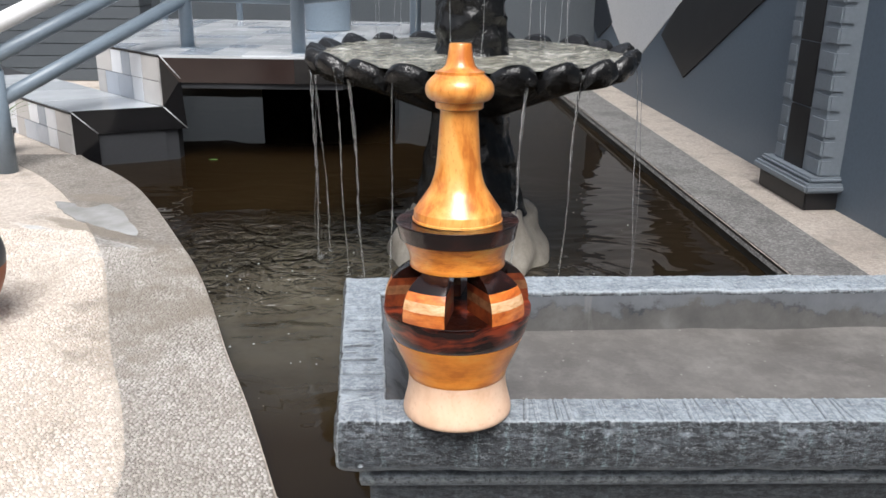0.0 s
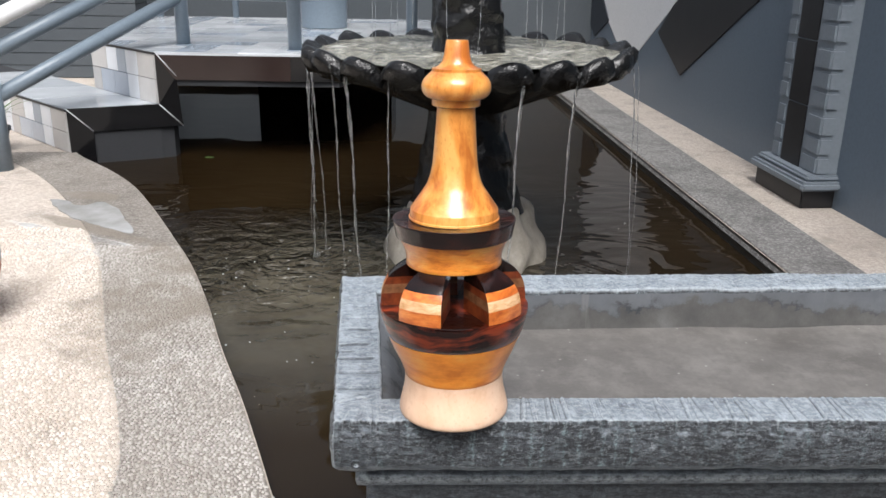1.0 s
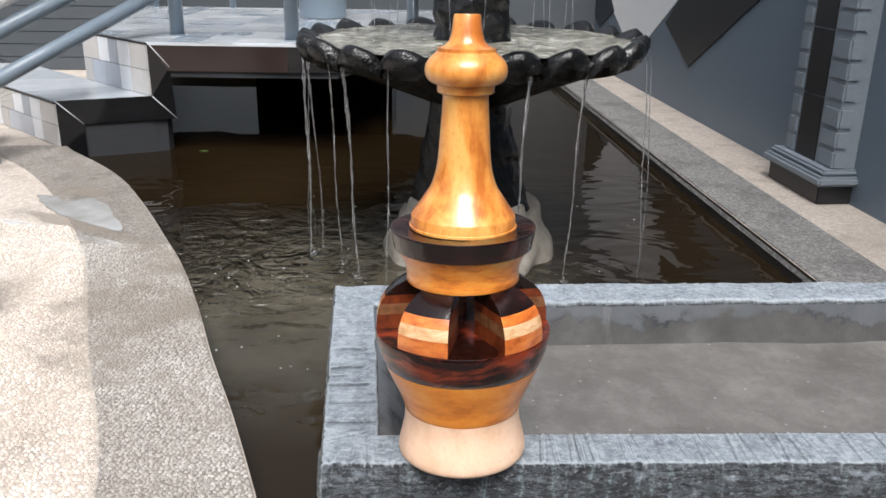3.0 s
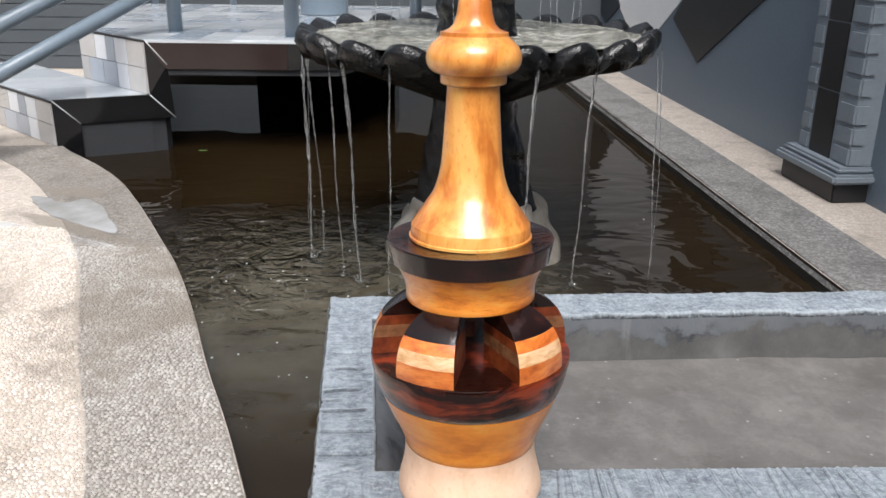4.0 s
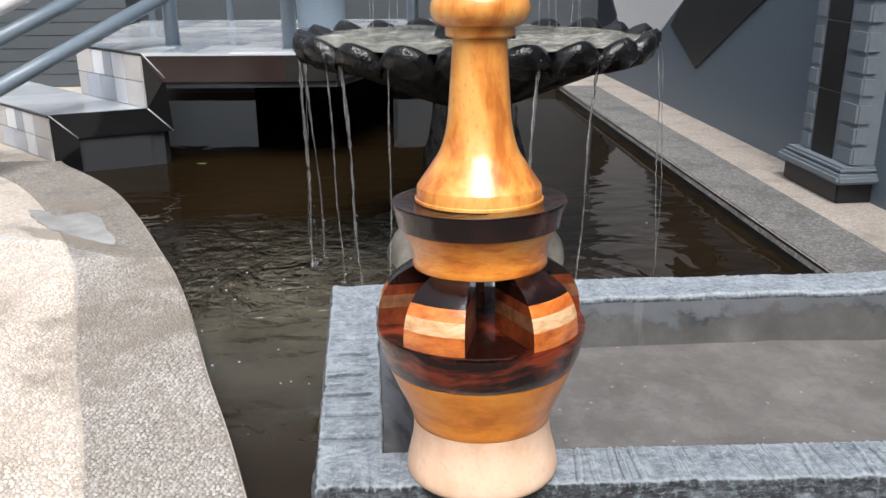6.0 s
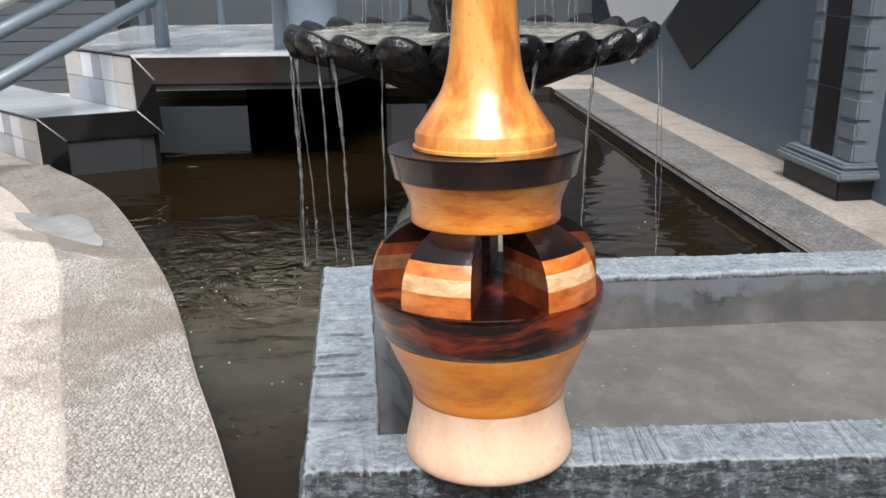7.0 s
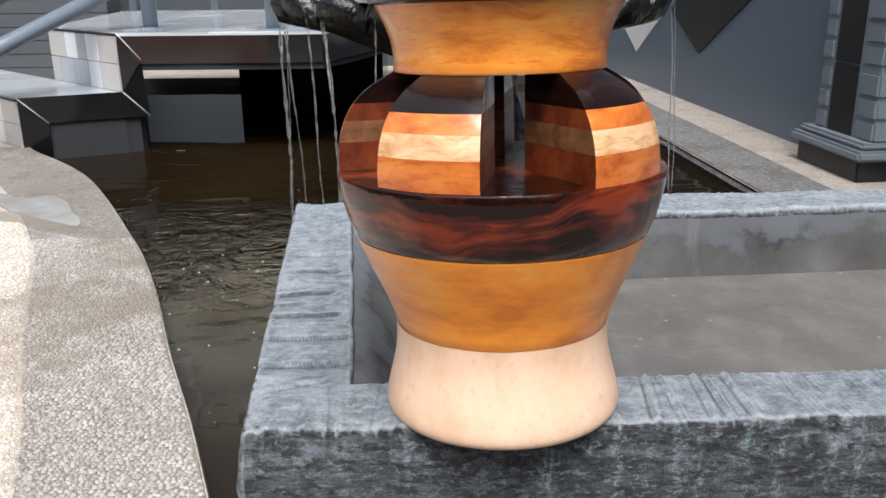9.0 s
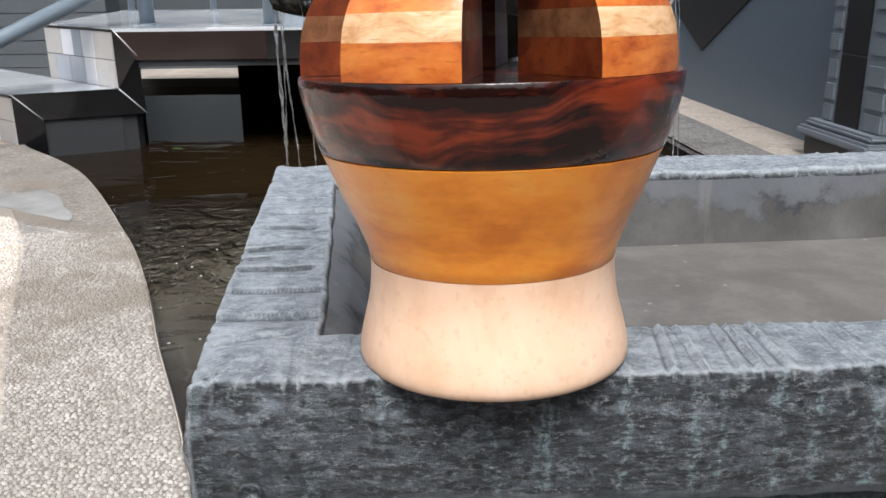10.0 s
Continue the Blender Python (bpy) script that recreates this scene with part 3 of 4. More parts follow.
back = piece("wall_north", prism("wall_north", [(-2.0, 5.62), (wall_x(5.62), 5.62), (wall_x(5.62), 5.8), (-2.0, 5.8)], GROUND, 1.25, mat_wall_far))
tagged(back, "blue-grey painted wall behind the pond", "wall", kind="structure")
# two unseen walls, added to darken reflections and the low light
south = piece("wall_south", prism("wall_south", [(-4.5, -3.2), (wall_x(-3), -3.2), (wall_x(-3), -3.0), (-4.5, -3.0)], GROUND, 1.3, mat_brown))
tagged(south, "plain dark brown wall, unseen and added to keep reflections dark", "wall", kind="structure")
west = piece("wall_west", prism("wall_west", [(-5.2, -3.2), (-5.0, -3.2), (-5.0, 9), (-5.2, 9)], GROUND, 1.1, mat_brown))
tagged(west, "plain dark brown wall, unseen and added to keep reflections dark", "wall", kind="structure")

# ---- pilaster on the house wall ----
def at_wall(y, out, z):
    """A place beside the wall: y along it, out from its face, at height z."""
    v = Vector((wall_x(y), y, z)) + WALL_OUT * out
    return v


def wall_block(name, y0, y1, out0, out1, z0, z1, mat, bevel=0.004):
    c = [at_wall(y0, out0, 0), at_wall(y1, out0, 0), at_wall(y1, out1, 0), at_wall(y0, out1, 0)]
    return prism(name, [(v.x, v.y) for v in c], z0, z1, mat, bevel)


pilaster = thing("pilaster", "grey painted pilaster with brick edges and black strip", "pilaster", kind="structure")
piece("plinth", wall_block("plinth", 2.625, 2.945, -0.02, 0.105, GROUND, -0.350, mat_black), pilaster, "dark plinth")
piece("plinth_cap", wall_block("plinth_cap", 2.600, 2.970, -0.02, 0.122, -0.350, -0.322, mat_pilaster, 0.008), pilaster, "grey moulded plinth cap")
piece("plinth_cap", wall_block("plinth_cap", 2.615, 2.955, -0.02, 0.105, -0.322, -0.303, mat_pilaster, 0.007), pilaster)
piece("shaft", wall_block("shaft", 2.632, 2.922, -0.02, 0.070, -0.305, 1.6, mat_pilaster, 0.003), pilaster)
rng = random.Random(3)
for k in range(9):
    z0 = -0.304 + k * 0.197
    piece("black_panel", wall_block("black_panel", 2.732, 2.852, 0.070, 0.074, z0, z0 + 0.193, mat_black, 0.001), pilaster, "glossy black inset strip")
    for c in range(3):
        z, h = z0 + c * 0.0590, 0.0555 if c < 2 else 0.063
        piece("brick", wall_block("brick", 2.626, 2.716, 0.030, 0.076 + rng.uniform(-0.002, 0.002), z, z + h, mat_pilaster, 0.006), pilaster)
        piece("brick", wall_block("brick", 2.862, 2.918, 0.020, 0.076 + rng.uniform(-0.002, 0.002), z, z + h, mat_pilaster, 0.006), pilaster)

# ---- stairs and tiled deck ----
R1, R2 = (-1.415, 3.178), (-1.115, 3.318)
RUN = Vector((-0.73, 0.683))


def along(p, d):
    return (p[0] + RUN.x * d, p[1] + RUN.y * d)


stairs = thing("stairs", "two tiled steps with black granite edging beside the pond", "stairs", kind="structure")
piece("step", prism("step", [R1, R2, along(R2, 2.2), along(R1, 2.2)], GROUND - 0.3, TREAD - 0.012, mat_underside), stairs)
DECK_EDGE = [R2, (-0.80, 3.315), (-0.42, 3.33), (-0.33, 3.60), (-0.21, 4.05), (-0.08, 4.45), (0.10, 4.90)]
deck_outline = [*DECK_EDGE, (0.10, 4.96), (-1.68, 4.96), (-1.505, 3.683)]
deck = thing("deck", "pale tiled deck bridging the pond end", "deck", kind="structure")
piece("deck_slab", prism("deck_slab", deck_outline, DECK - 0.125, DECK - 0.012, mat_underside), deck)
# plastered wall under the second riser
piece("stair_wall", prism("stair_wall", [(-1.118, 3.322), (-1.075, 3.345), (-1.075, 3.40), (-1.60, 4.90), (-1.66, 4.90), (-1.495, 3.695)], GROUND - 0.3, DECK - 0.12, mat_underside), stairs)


def oriented(a, b, up0, up1, thick, name, mat, bevel=0.002, proud=0.0):
    """A slab standing on the line a-b (plan), from up0 to up1, its outer face proud of the line to the right of a-b."""
    d = Vector((b[0] - a[0], b[1] - a[1])).normalized()
    o = Vector((d.y, -d.x))
    c = [Vector(a) + o * proud, Vector(b) + o * proud, Vector(b) - o * (thick - proud), Vector(a) - o * (thick - proud)]
    return prism(name, [(v.x, v.y) for v in c], up0, up1, mat, bevel)


UPPER_ROW = [(0.0, 0.133, "pale"), (0.133, 0.227, "white"), (0.227, 0.302, "grey"), (0.302, 0.391, "white"), (0.391, 0.530, "pale"), (0.530, 0.624, "white"), (0.624, 0.75, "grey")]
LOWER_ROW = [(0.0, 0.138, "pale"), (0.138, 0.222, "white"), (0.222, 0.338, "blue"), (0.338, 0.455, "blue"), (0.455, 0.538, "pale"), (0.538, 0.622, "white"), (0.622, 0.75, "blue")]


def riser_tiles(parent, start, z0, z1, length):
    """Two rows of glazed tiles in pale beige-grey, white and blue-grey."""
    half = (z1 - z0) / 2
    tones = {"pale": mat_tile_pale, "white": mat_tile_bright, "grey": mat_tile_grey, "blue": mat_tile_blue}
    for row, cells in enumerate((LOWER_ROW, UPPER_ROW)):
        for d0, d1, tone in cells:
            if d0 < length:
                a, b = along(start, d0 + 0.001), along(start, min(d1, length) - 0.001)
                piece("tile", oriented(b, a, z0 + row * half + 0.001, z0 + (row + 1) * half - 0.001, 0.012, "tile", tones[tone], 0.0012, 0.006), parent)


riser_tiles(stairs, R1, GROUND + 0.001, TREAD - 0.010, 0.75)
riser_tiles(stairs, R2, TREAD, DECK - 0.010, 0.53)
# treads: glazed slabs with a thin dark joint at the nosing
rng = random.Random(5)
for i in range(4):
    a0, a1 = along(R1, i * 0.3 + 0.002), along(R1, i * 0.3 + 0.298)
    b0, b1 = along(R2, i * 0.3 + 0.002), along(R2, i * 0.3 + 0.298)
    piece("tread_tile", prism("tread_tile", [a0, b0, b1, a1], TREAD - 0.010, TREAD, mat_tile_white, 0.002), stairs)
piece("nosing_joint", oriented(along(R1, 0.9), R1, TREAD - 0.010, TREAD - 0.003, 0.02, "nosing_joint", mat_black, 0.001, 0.008), stairs, "dark nosing joint")
piece("nosing_joint", oriented(along(R2, 0.53), R2, DECK - 0.010, DECK - 0.003, 0.02, "nosing_joint", mat_black, 0.001, 0.008), stairs, "dark nosing joint")

# black granite edging which follows the stair profile along the pond
BAND_H = 0.088


def edging(parent, quad, name="edging_tile", mat=None, label=""):
    """A thin slab from four corners in space, 12 mm thick towards the pond."""
    v = [Vector(q) for q in quad]
    nrm = (v[1] - v[0]).cross(v[3] - v[0]).normalized()
    verts = [*[q + nrm * 0.008 for q in v], *[q - nrm * 0.006 for q in v]]
    piece(name, mesh_of(name, verts, [(0, 1, 2, 3), (7, 6, 5, 4), (0, 4, 5, 1), (1, 5, 6, 2), (2, 6, 7, 3), (3, 7, 4, 0)], mat or mat_tile_black), parent, label)


def on_side(a, b, f, z):
    return (a[0] + (b[0] - a[0]) * f, a[1] + (b[1] - a[1]) * f, z)


f1 = 0.26
edging(stairs, [on_side(R1, R2, 0, GROUND - 0.05), on_side(R1, R2, f1, GROUND - 0.05), on_side(R1, R2, f1, TREAD - BAND_H), on_side(R1, R2, 0, TREAD)])
edging(stairs, [on_side(R1, R2, 0, TREAD), on_side(R1, R2, f1, TREAD - BAND_H), on_side(R1, R2, 1.25, TREAD - BAND_H), on_side(R1, R2, 1.0, TREAD)])
e1 = (R2[0] + 0.075, R2[1] - 0.001)
edging(stairs, [(*R2, TREAD), (*on_side(R1, R2, 1.25, 0)[:2], TREAD - BAND_H), (*e1, DECK - BAND_H), (*R2, DECK)])
side = Vector((R2[0] - R1[0], R2[1] - R1[1])).normalized()
off = Vector((side.y, -side.x, 0)) * 0.0085
for a, b in ((on_side(R1, R2, 0, TREAD), on_side(R1, R2, f1, TREAD - BAND_H)), ((*R2, TREAD), on_side(R1, R2, 1.25, TREAD - BAND_H)), ((*R2, DECK), (*e1, DECK - BAND_H))):
    piece("mitre_joint", tube("mitre_joint", [Vector(a) + off, Vector(b) + off], 0.0022, mat_grout, 6), stairs, "pale joint line")
edges = [(R2[0], R2[1]), (-0.60, 3.318), (-0.42, 3.33), (-0.33, 3.60), (-0.21, 4.05), (-0.08, 4.45), (0.10, 4.90)]
for i, (a, b) in enumerate(zip(edges, edges[1:])):
    low0 = e1 if i == 0 else a
    edging(deck, [(*low0, DECK - BAND_H - 0.015), (*b, DECK - BAND_H - 0.015), (*b, DECK - 0.011), (*a, DECK - 0.011)], "edging_tile", mat_tile_brown if i == 0 else mat_tile_black)

# deck floor tiles, cut to the outline
from_deck = bmesh.new()
fv = [from_deck.verts.new((x, y, DECK)) for x, y in deck_outline]
from_deck.faces.new(fv)
for axis, lo, hi in ((Vector((1, 0, 0)), -2.8, 0.3), (Vector((0, 1, 0)), 3.2, 5.1)):
    c = lo
    while c < hi:
        bmesh.ops.bisect_plane(from_deck, geom=from_deck.verts[:] + from_deck.edges[:] + from_deck.faces[:], plane_co=axis * c, plane_no=axis)
        c += 0.125
for f in from_deck.faces:
    pts = [v.co.copy() for v in f.verts]
    mid = sum(pts, Vector()) / len(pts)
    ring = [(mid.x + (q.x - mid.x) * 0.988, mid.y + (q.y - mid.y) * 0.988) for q in pts]
    if f.calc_area() > 0.001:
        if f.normal.z < 0:
            ring = ring[::-1]
        piece("floor_tile", prism("floor_tile", ring, DECK - 0.010, DECK, mat_tile_white if rng.random() < 0.86 else mat_tile_grey, 0.0), deck)
from_deck.free()
piece("floor_bed", prism("floor_bed", deck_outline, DECK - 0.012, DECK - 0.0045, mat_grout), deck)
# black block which carries the deck at the pond end
piece("deck_support", prism("deck_support", [(-1.10, 4.92), (-0.345, 4.95), (-0.345, 5.30), (-1.10, 5.30)], GROUND - 0.4, DECK - 0.125, mat_tile_black, 0.003), deck, "black support block")

# ---- railing ----
railing = thing("railing", "blue-grey enamelled pipe railing of the steps and deck", "railing")
NEWEL = (-1.543, 2.918)
POSTS = [(-1.075, 3.56), (-0.600, 3.425), (-0.19, 4.23)]
piece("post", tube("post", [(*NEWEL, GROUND + 0.001), (*NEWEL, -0.06)], 0.034, mat_rail, 16), railing)
for x, y in POSTS:
    piece("post", tube("post", [(x, y, DECK + 0.0005), (x, y, 0.75)], 0.027, mat_rail, 16), railing)
    piece("post_collar", tube("post_collar", [(x, y, DECK + 0.0005), (x, y, DECK + 0.004)], 0.034, mat_rail, 16), railing)
for z in (0.150, 0.45, 0.75):
    piece("rail", tube("rail", [(*POSTS[0], z), (*POSTS[1], z), (*POSTS[2], z), (0.05, 4.85, z)], 0.016, mat_rail, 12), railing)
for z0, z1 in ((-0.165, 0.145), (-0.02, 0.29), (0.075, 0.385)):
    a, b = Vector((*NEWEL, z0)), Vector((*POSTS[0], z1))
    top = z0 > 0.05
    piece("stair_rail", tube("stair_rail", [a - (b - a) * 0.25, b], 0.030 if top else 0.026, mat_white if top else mat_rail, 14), railing, "broad white handrail" if top else "")
piece("post", tube("post", [(*NEWEL, -0.06), (*NEWEL, 0.2)], 0.030, mat_rail, 16), railing)

far_rail = thing("railing", "blue-grey railing on the far side of the deck", "railing")
for x in (-1.62, -1.20, -0.62, 0.0):
    piece("post", tube("post", [(x, 4.93, DECK + 0.0005), (x, 4.93, 0.75)], 0.018, mat_rail, 12), far_rail)
for z in (0.17, 0.45, 0.75):
    piece("rail", tube("rail", [(-1.62, 4.93, z), (0.06, 4.93, z)], 0.016, mat_rail, 12), far_rail)

# drum-shaped grey planter on the deck
drum = thing("drum_planter", "blue-grey round planter standing on the tiled deck", "planter", at=(-0.635, 4.42, DECK + 0.0005))
piece("body", soften(turned("body", [(0, 0.0), (0, 0.110), (0.006, 0.114), (0.02, 0.112), (0.22, 0.118), (0.235, 0.126), (0.26, 0.126), (0.265, 0.120), (0.265, 0.105), (0.20, 0.10), (0.20, 0)], mat_rail, steps=40)), drum)

# low slatted wall and planting behind the steps
slats = thing("garden_wall", "blue-grey wall with horizontal courses behind the steps", "wall")
for k in range(13):
    piece("course", prism("course", [(-4.8, 4.95), (-1.80, 5.05), (-1.80, 5.25), (-4.8, 5.15)], GROUND + 0.002 + k * 0.07, GROUND + 0.0705 + k * 0.07, mat_wall_far, 0.003), slats)

# ---- fountain ----
FC = (0.058, 2.30)
fountain = thing("fountain", "black tiered fountain with scalloped bowl standing in the pond", "fountain", at=(*FC, 0))


def rough_turn(name, profile, mat, amount, freq, seed, steps=72):
    me = turned(name, profile, mat, steps=steps)
    for v in me.vertices:
        r = math.hypot(v.co.x, v.co.y)
        if r > 1e-4:
            k = 1 + amount / r * noise.noise(Vector((v.co.x * freq + seed, v.co.y * freq, v.co.z * freq)))
            v.co.x *= k
            v.co.y *= k
    return soften(me, 50)


piece("foot", rough_turn("foot", fine([(-0.95, 0.0), (-0.95, 0.26), (-0.60, 0.24), (-0.47, 0.222), (-0.39, 0.200), (-0.325, 0.160), (-0.302, 0.12), (-0.295, 0.0)], 0.012), mat_rock, 0.035, 13, 1), fountain, "mottled grey stone foot")
piece("pedestal", rough_turn("pedestal", fine([(-0.335, 0.0), (-0.335, 0.150), (-0.30, 0.148), (-0.22, 0.126), (-0.10, 0.106), (-0.03, 0.110), (0.0, 0.14), (0.02, 0.0)], 0.01), mat_fountain, 0.010, 22, 4), fountain)
piece("column", rough_turn("column", fine([(0.06, 0.0), (0.06, 0.095), (0.14, 0.088), (0.30, 0.085), (0.52, 0.080), (0.56, 0.10), (0.57, 0.0)], 0.012), mat_fountain, 0.016, 28, 7), fountain)


def scalloped_bowl(radius, rim_z, depth, lobes, hub):
    """A bowl whose rim is a ring of fat rounded petals that droop outwards."""
    steps, verts, faces = lobes * 12, [], []
    for i in range(steps):
        a = 2 * math.pi * i / steps
        p = abs(math.sin(a * lobes / 2))
        petal = p ** 0.55
        wob = noise.noise(Vector((math.cos(a) * 3, math.sin(a) * 3, 5)))
        R = radius * (0.915 + 0.085 * petal) + 0.008 * wob
        top = rim_z - 0.042 * (1 - petal) + 0.008 * wob
        for r, z in ((hub, rim_z - depth), (0.45 * R, rim_z - depth * 0.80), (0.72 * R, rim_z - depth * 0.52), (0.88 * R, rim_z - 0.062 - 0.012 * petal), (0.955 * R, rim_z - 0.045 - 0.02 * petal), (R, top - 0.030), (R * 0.995, top - 0.010), (R * 0.965, top), (R * 0.92, top - 0.006), (R * 0.85, rim_z - 0.036), (R * 0.6, rim_z - 0.05), (0.0001, rim_z - 0.055)):
            k = 1 + 0.012 * noise.noise(Vector((r * math.cos(a) * 25, r * math.sin(a) * 25, z * 25)))
            verts.append((r * k * math.cos(a), r * k * math.sin(a), z))
    m = 12
    for i in range(steps):
        j = (i + 1) % steps
        faces += [(i * m + k, j * m + k, j * m + k + 1, i * m + k + 1) for k in range(m - 1)]
    return soften(mesh_of("bowl", verts, faces, mat_fountain), 60)


piece("bowl", scalloped_bowl(0.432, 0.114, 0.17, 21, 0.11), fountain, "black scalloped bowl")
piece("upper_bowl", scalloped_bowl(0.24, 0.66, 0.12, 14, 0.08), fountain, "small black upper bowl")
bw = thing("bowl_water", "bright rippled water filling the fountain bowl", "water", at=(*FC, 0.094))
vs, fs = [(0, 0, 0)], []
for ring in range(1, 15):
    for k in range(48):
        a, r = 2 * math.pi * k / 48, 0.392 * ring / 14
        vs.append((r * math.cos(a), r * math.sin(a), 0.006 * noise.noise(Vector((r * math.cos(a) * 14, r * math.sin(a) * 14, 2)))))
for k in range(48):
    fs.append((0, 1 + k, 1 + (k + 1) % 48))
for ring in range(13):
    for k in range(48):
        a, b = 1 + ring * 48 + k, 1 + ring * 48 + (k + 1) % 48
        fs.append((a, a + 48, b + 48, b))
piece("surface", mesh_of("surface", vs, fs, mat_bowlwater, True), bw)

# falling strands of water: from the lower rim to the pond, from the upper rim into the bowl
rng = random.Random(11)


def strand(angle, r, z0, z1, width, drift=0.03):
    a = radians(angle)
    dx, dy = math.sin(a), -math.cos(a)
    stream((FC[0] + dx * r, FC[1] + dy * r, z0), (FC[0] + dx * (r + drift), FC[1] + dy * (r + drift), z1), width)


def stream(start, end, width):
    """A wavering thread of water from start to end, thick and thin by turns."""
    p, q = Vector(start), Vector(end)
    phase = rng.uniform(0, 6.28)
    pts, rad = [], []
    for i in range(46):
        t = i / 45
        b = math.sqrt(t)
        sway = 0.004 * math.sin(phase + 9 * t) * t
        pts.append((p.x + (q.x - p.x) * b + sway + rng.uniform(-1, 1) * 0.0008, p.y + (q.y - p.y) * b, p.z + (q.z - p.z) * t))
        rad.append(width * 0.62 * (1.0 - 0.35 * t) * rng.uniform(0.35, 1.35))
    ob = piece("water_strand", tube("water_strand", pts, rad, mat_strand, 7))
    tagged(ob, "thin strand of water falling from the fountain", "water strand", "falling water strands")


STREAMS = [((-0.357, 2.26), (-0.341, 2.22), 0.0062), ((-0.357, 2.255), (-0.320, 2.28), 0.0036), ((-0.262, 2.02), (-0.252, 2.10), 0.0034), ((-0.232, 2.00), (-0.206, 2.06), 0.0058), ((-0.115, 1.91), (-0.130, 2.00), 0.0036), ((0.179, 1.888), (0.158, 1.95), 0.0056), ((0.302, 1.94), (0.290, 2.06), 0.0048)]
for (x0, y0), (x1, y1), w in STREAMS:
    stream((x0, y0, 0.085), (x1, y1, WATER - 0.01), w)
for a, w in ((66, 0.0026), (78, 0.0020), (-105, 0.0022)):
    strand(a, 0.428, 0.085, WATER - 0.01, w)


def splash(x, y, size, seed):
    """A crown of drops thrown up where a strand meets the pond."""
    rg = random.Random(seed)
    verts, faces = [], []
    for k in range(9):
        b = 2 * math.pi * (k + rg.uniform(-0.3, 0.3)) / 9
        h, lean = size * rg.uniform(0.4, 1.3), rg.uniform(0.3, 0.9)
        for t, w in ((0.0, 0.20), (0.5, 0.12), (0.85, 0.10), (1.0, 0.01)):
            d = size * 0.35 + lean * h * t
            o = len(verts)
            verts += [(x + math.cos(b) * d + size * w * math.cos(q), y + math.sin(b) * d + size * w * math.sin(q), WATER - 0.001 + h * (t - 0.35 * t * t) * 1.5) for q in (0.0, 2.1, 4.2)]
            if t:
                faces += [(o - 3 + i, o - 3 + (i + 1) % 3, o + (i + 1) % 3, o + i) for i in range(3)]
    ob = piece("splash", mesh_of("splash", verts, faces, mat_strand, True))
    tagged(ob, "small white splash where falling water meets the pond", "splash", "splashes on the pond")


for k, (_, (x, y), w) in enumerate(STREAMS):
    splash(x, y, 2.4 * w, 60 + k)
for a in (-85, -70, -48, -33, -12, 5, 33, 44, 58, 72, 95, 130, -130):
    strand(a, 0.235, 0.63, 0.09, 0.0022, 0.015)

# ---- carved cement planter ----
planter = thing("trough_planter", "grey carved cement trough planter with grooved rim", "planter")
OUT = [(-0.058, 0.609), (0.86, 0.650), (0.86, 0.984), (-0.091, 0.918)]
INN = [(-0.022, 0.647), (0.82, 0.689), (0.82, 0.938), (-0.047, 0.873)]


def side_grooves(seed, length):
    g, c = [], 0.006
    r = random.Random(seed)
    while c < length:
        g.append((c, r.uniform(0.0005, 0.0014), r.uniform(0.0008, 0.0013), r.uniform(-0.20, 0.10)))
        c += r.uniform(0.006, 0.014)
    return g


# tooled ledges across the short arm: distance along it, drop, from and to across the rim, slant
STEPS = [(0.018, 0.0010, 0.1, 1.1, 0.0), (0.034, 0.0008, -0.1, 0.8, 0.03), (0.055, 0.0012, 0.1, 1.1, 0.0), (0.083, 0.0013, 0.2, 1.1, 0.02), (0.112, 0.0022, 0.15, 1.1, 0.0), (0.139, 0.0026, 0.1, 0.95, -0.02), (0.157, 0.0012, 0.3, 1.1, 0.05), (0.172, 0.0026, -0.1, 0.85, 0.0), (0.187, 0.0020, -0.1, 0.5, 0.02), (0.201, 0.0026, -0.1, 0.95, 0.0), (0.214, 0.0010, 0.3, 1.1, -0.03), (0.228, 0.0026, -0.1, 1.1, 0.02), (0.254, 0.0030, -0.1, 1.1, 0.04), (0.275, 0.0016, -0.1, 0.9, -0.35)]


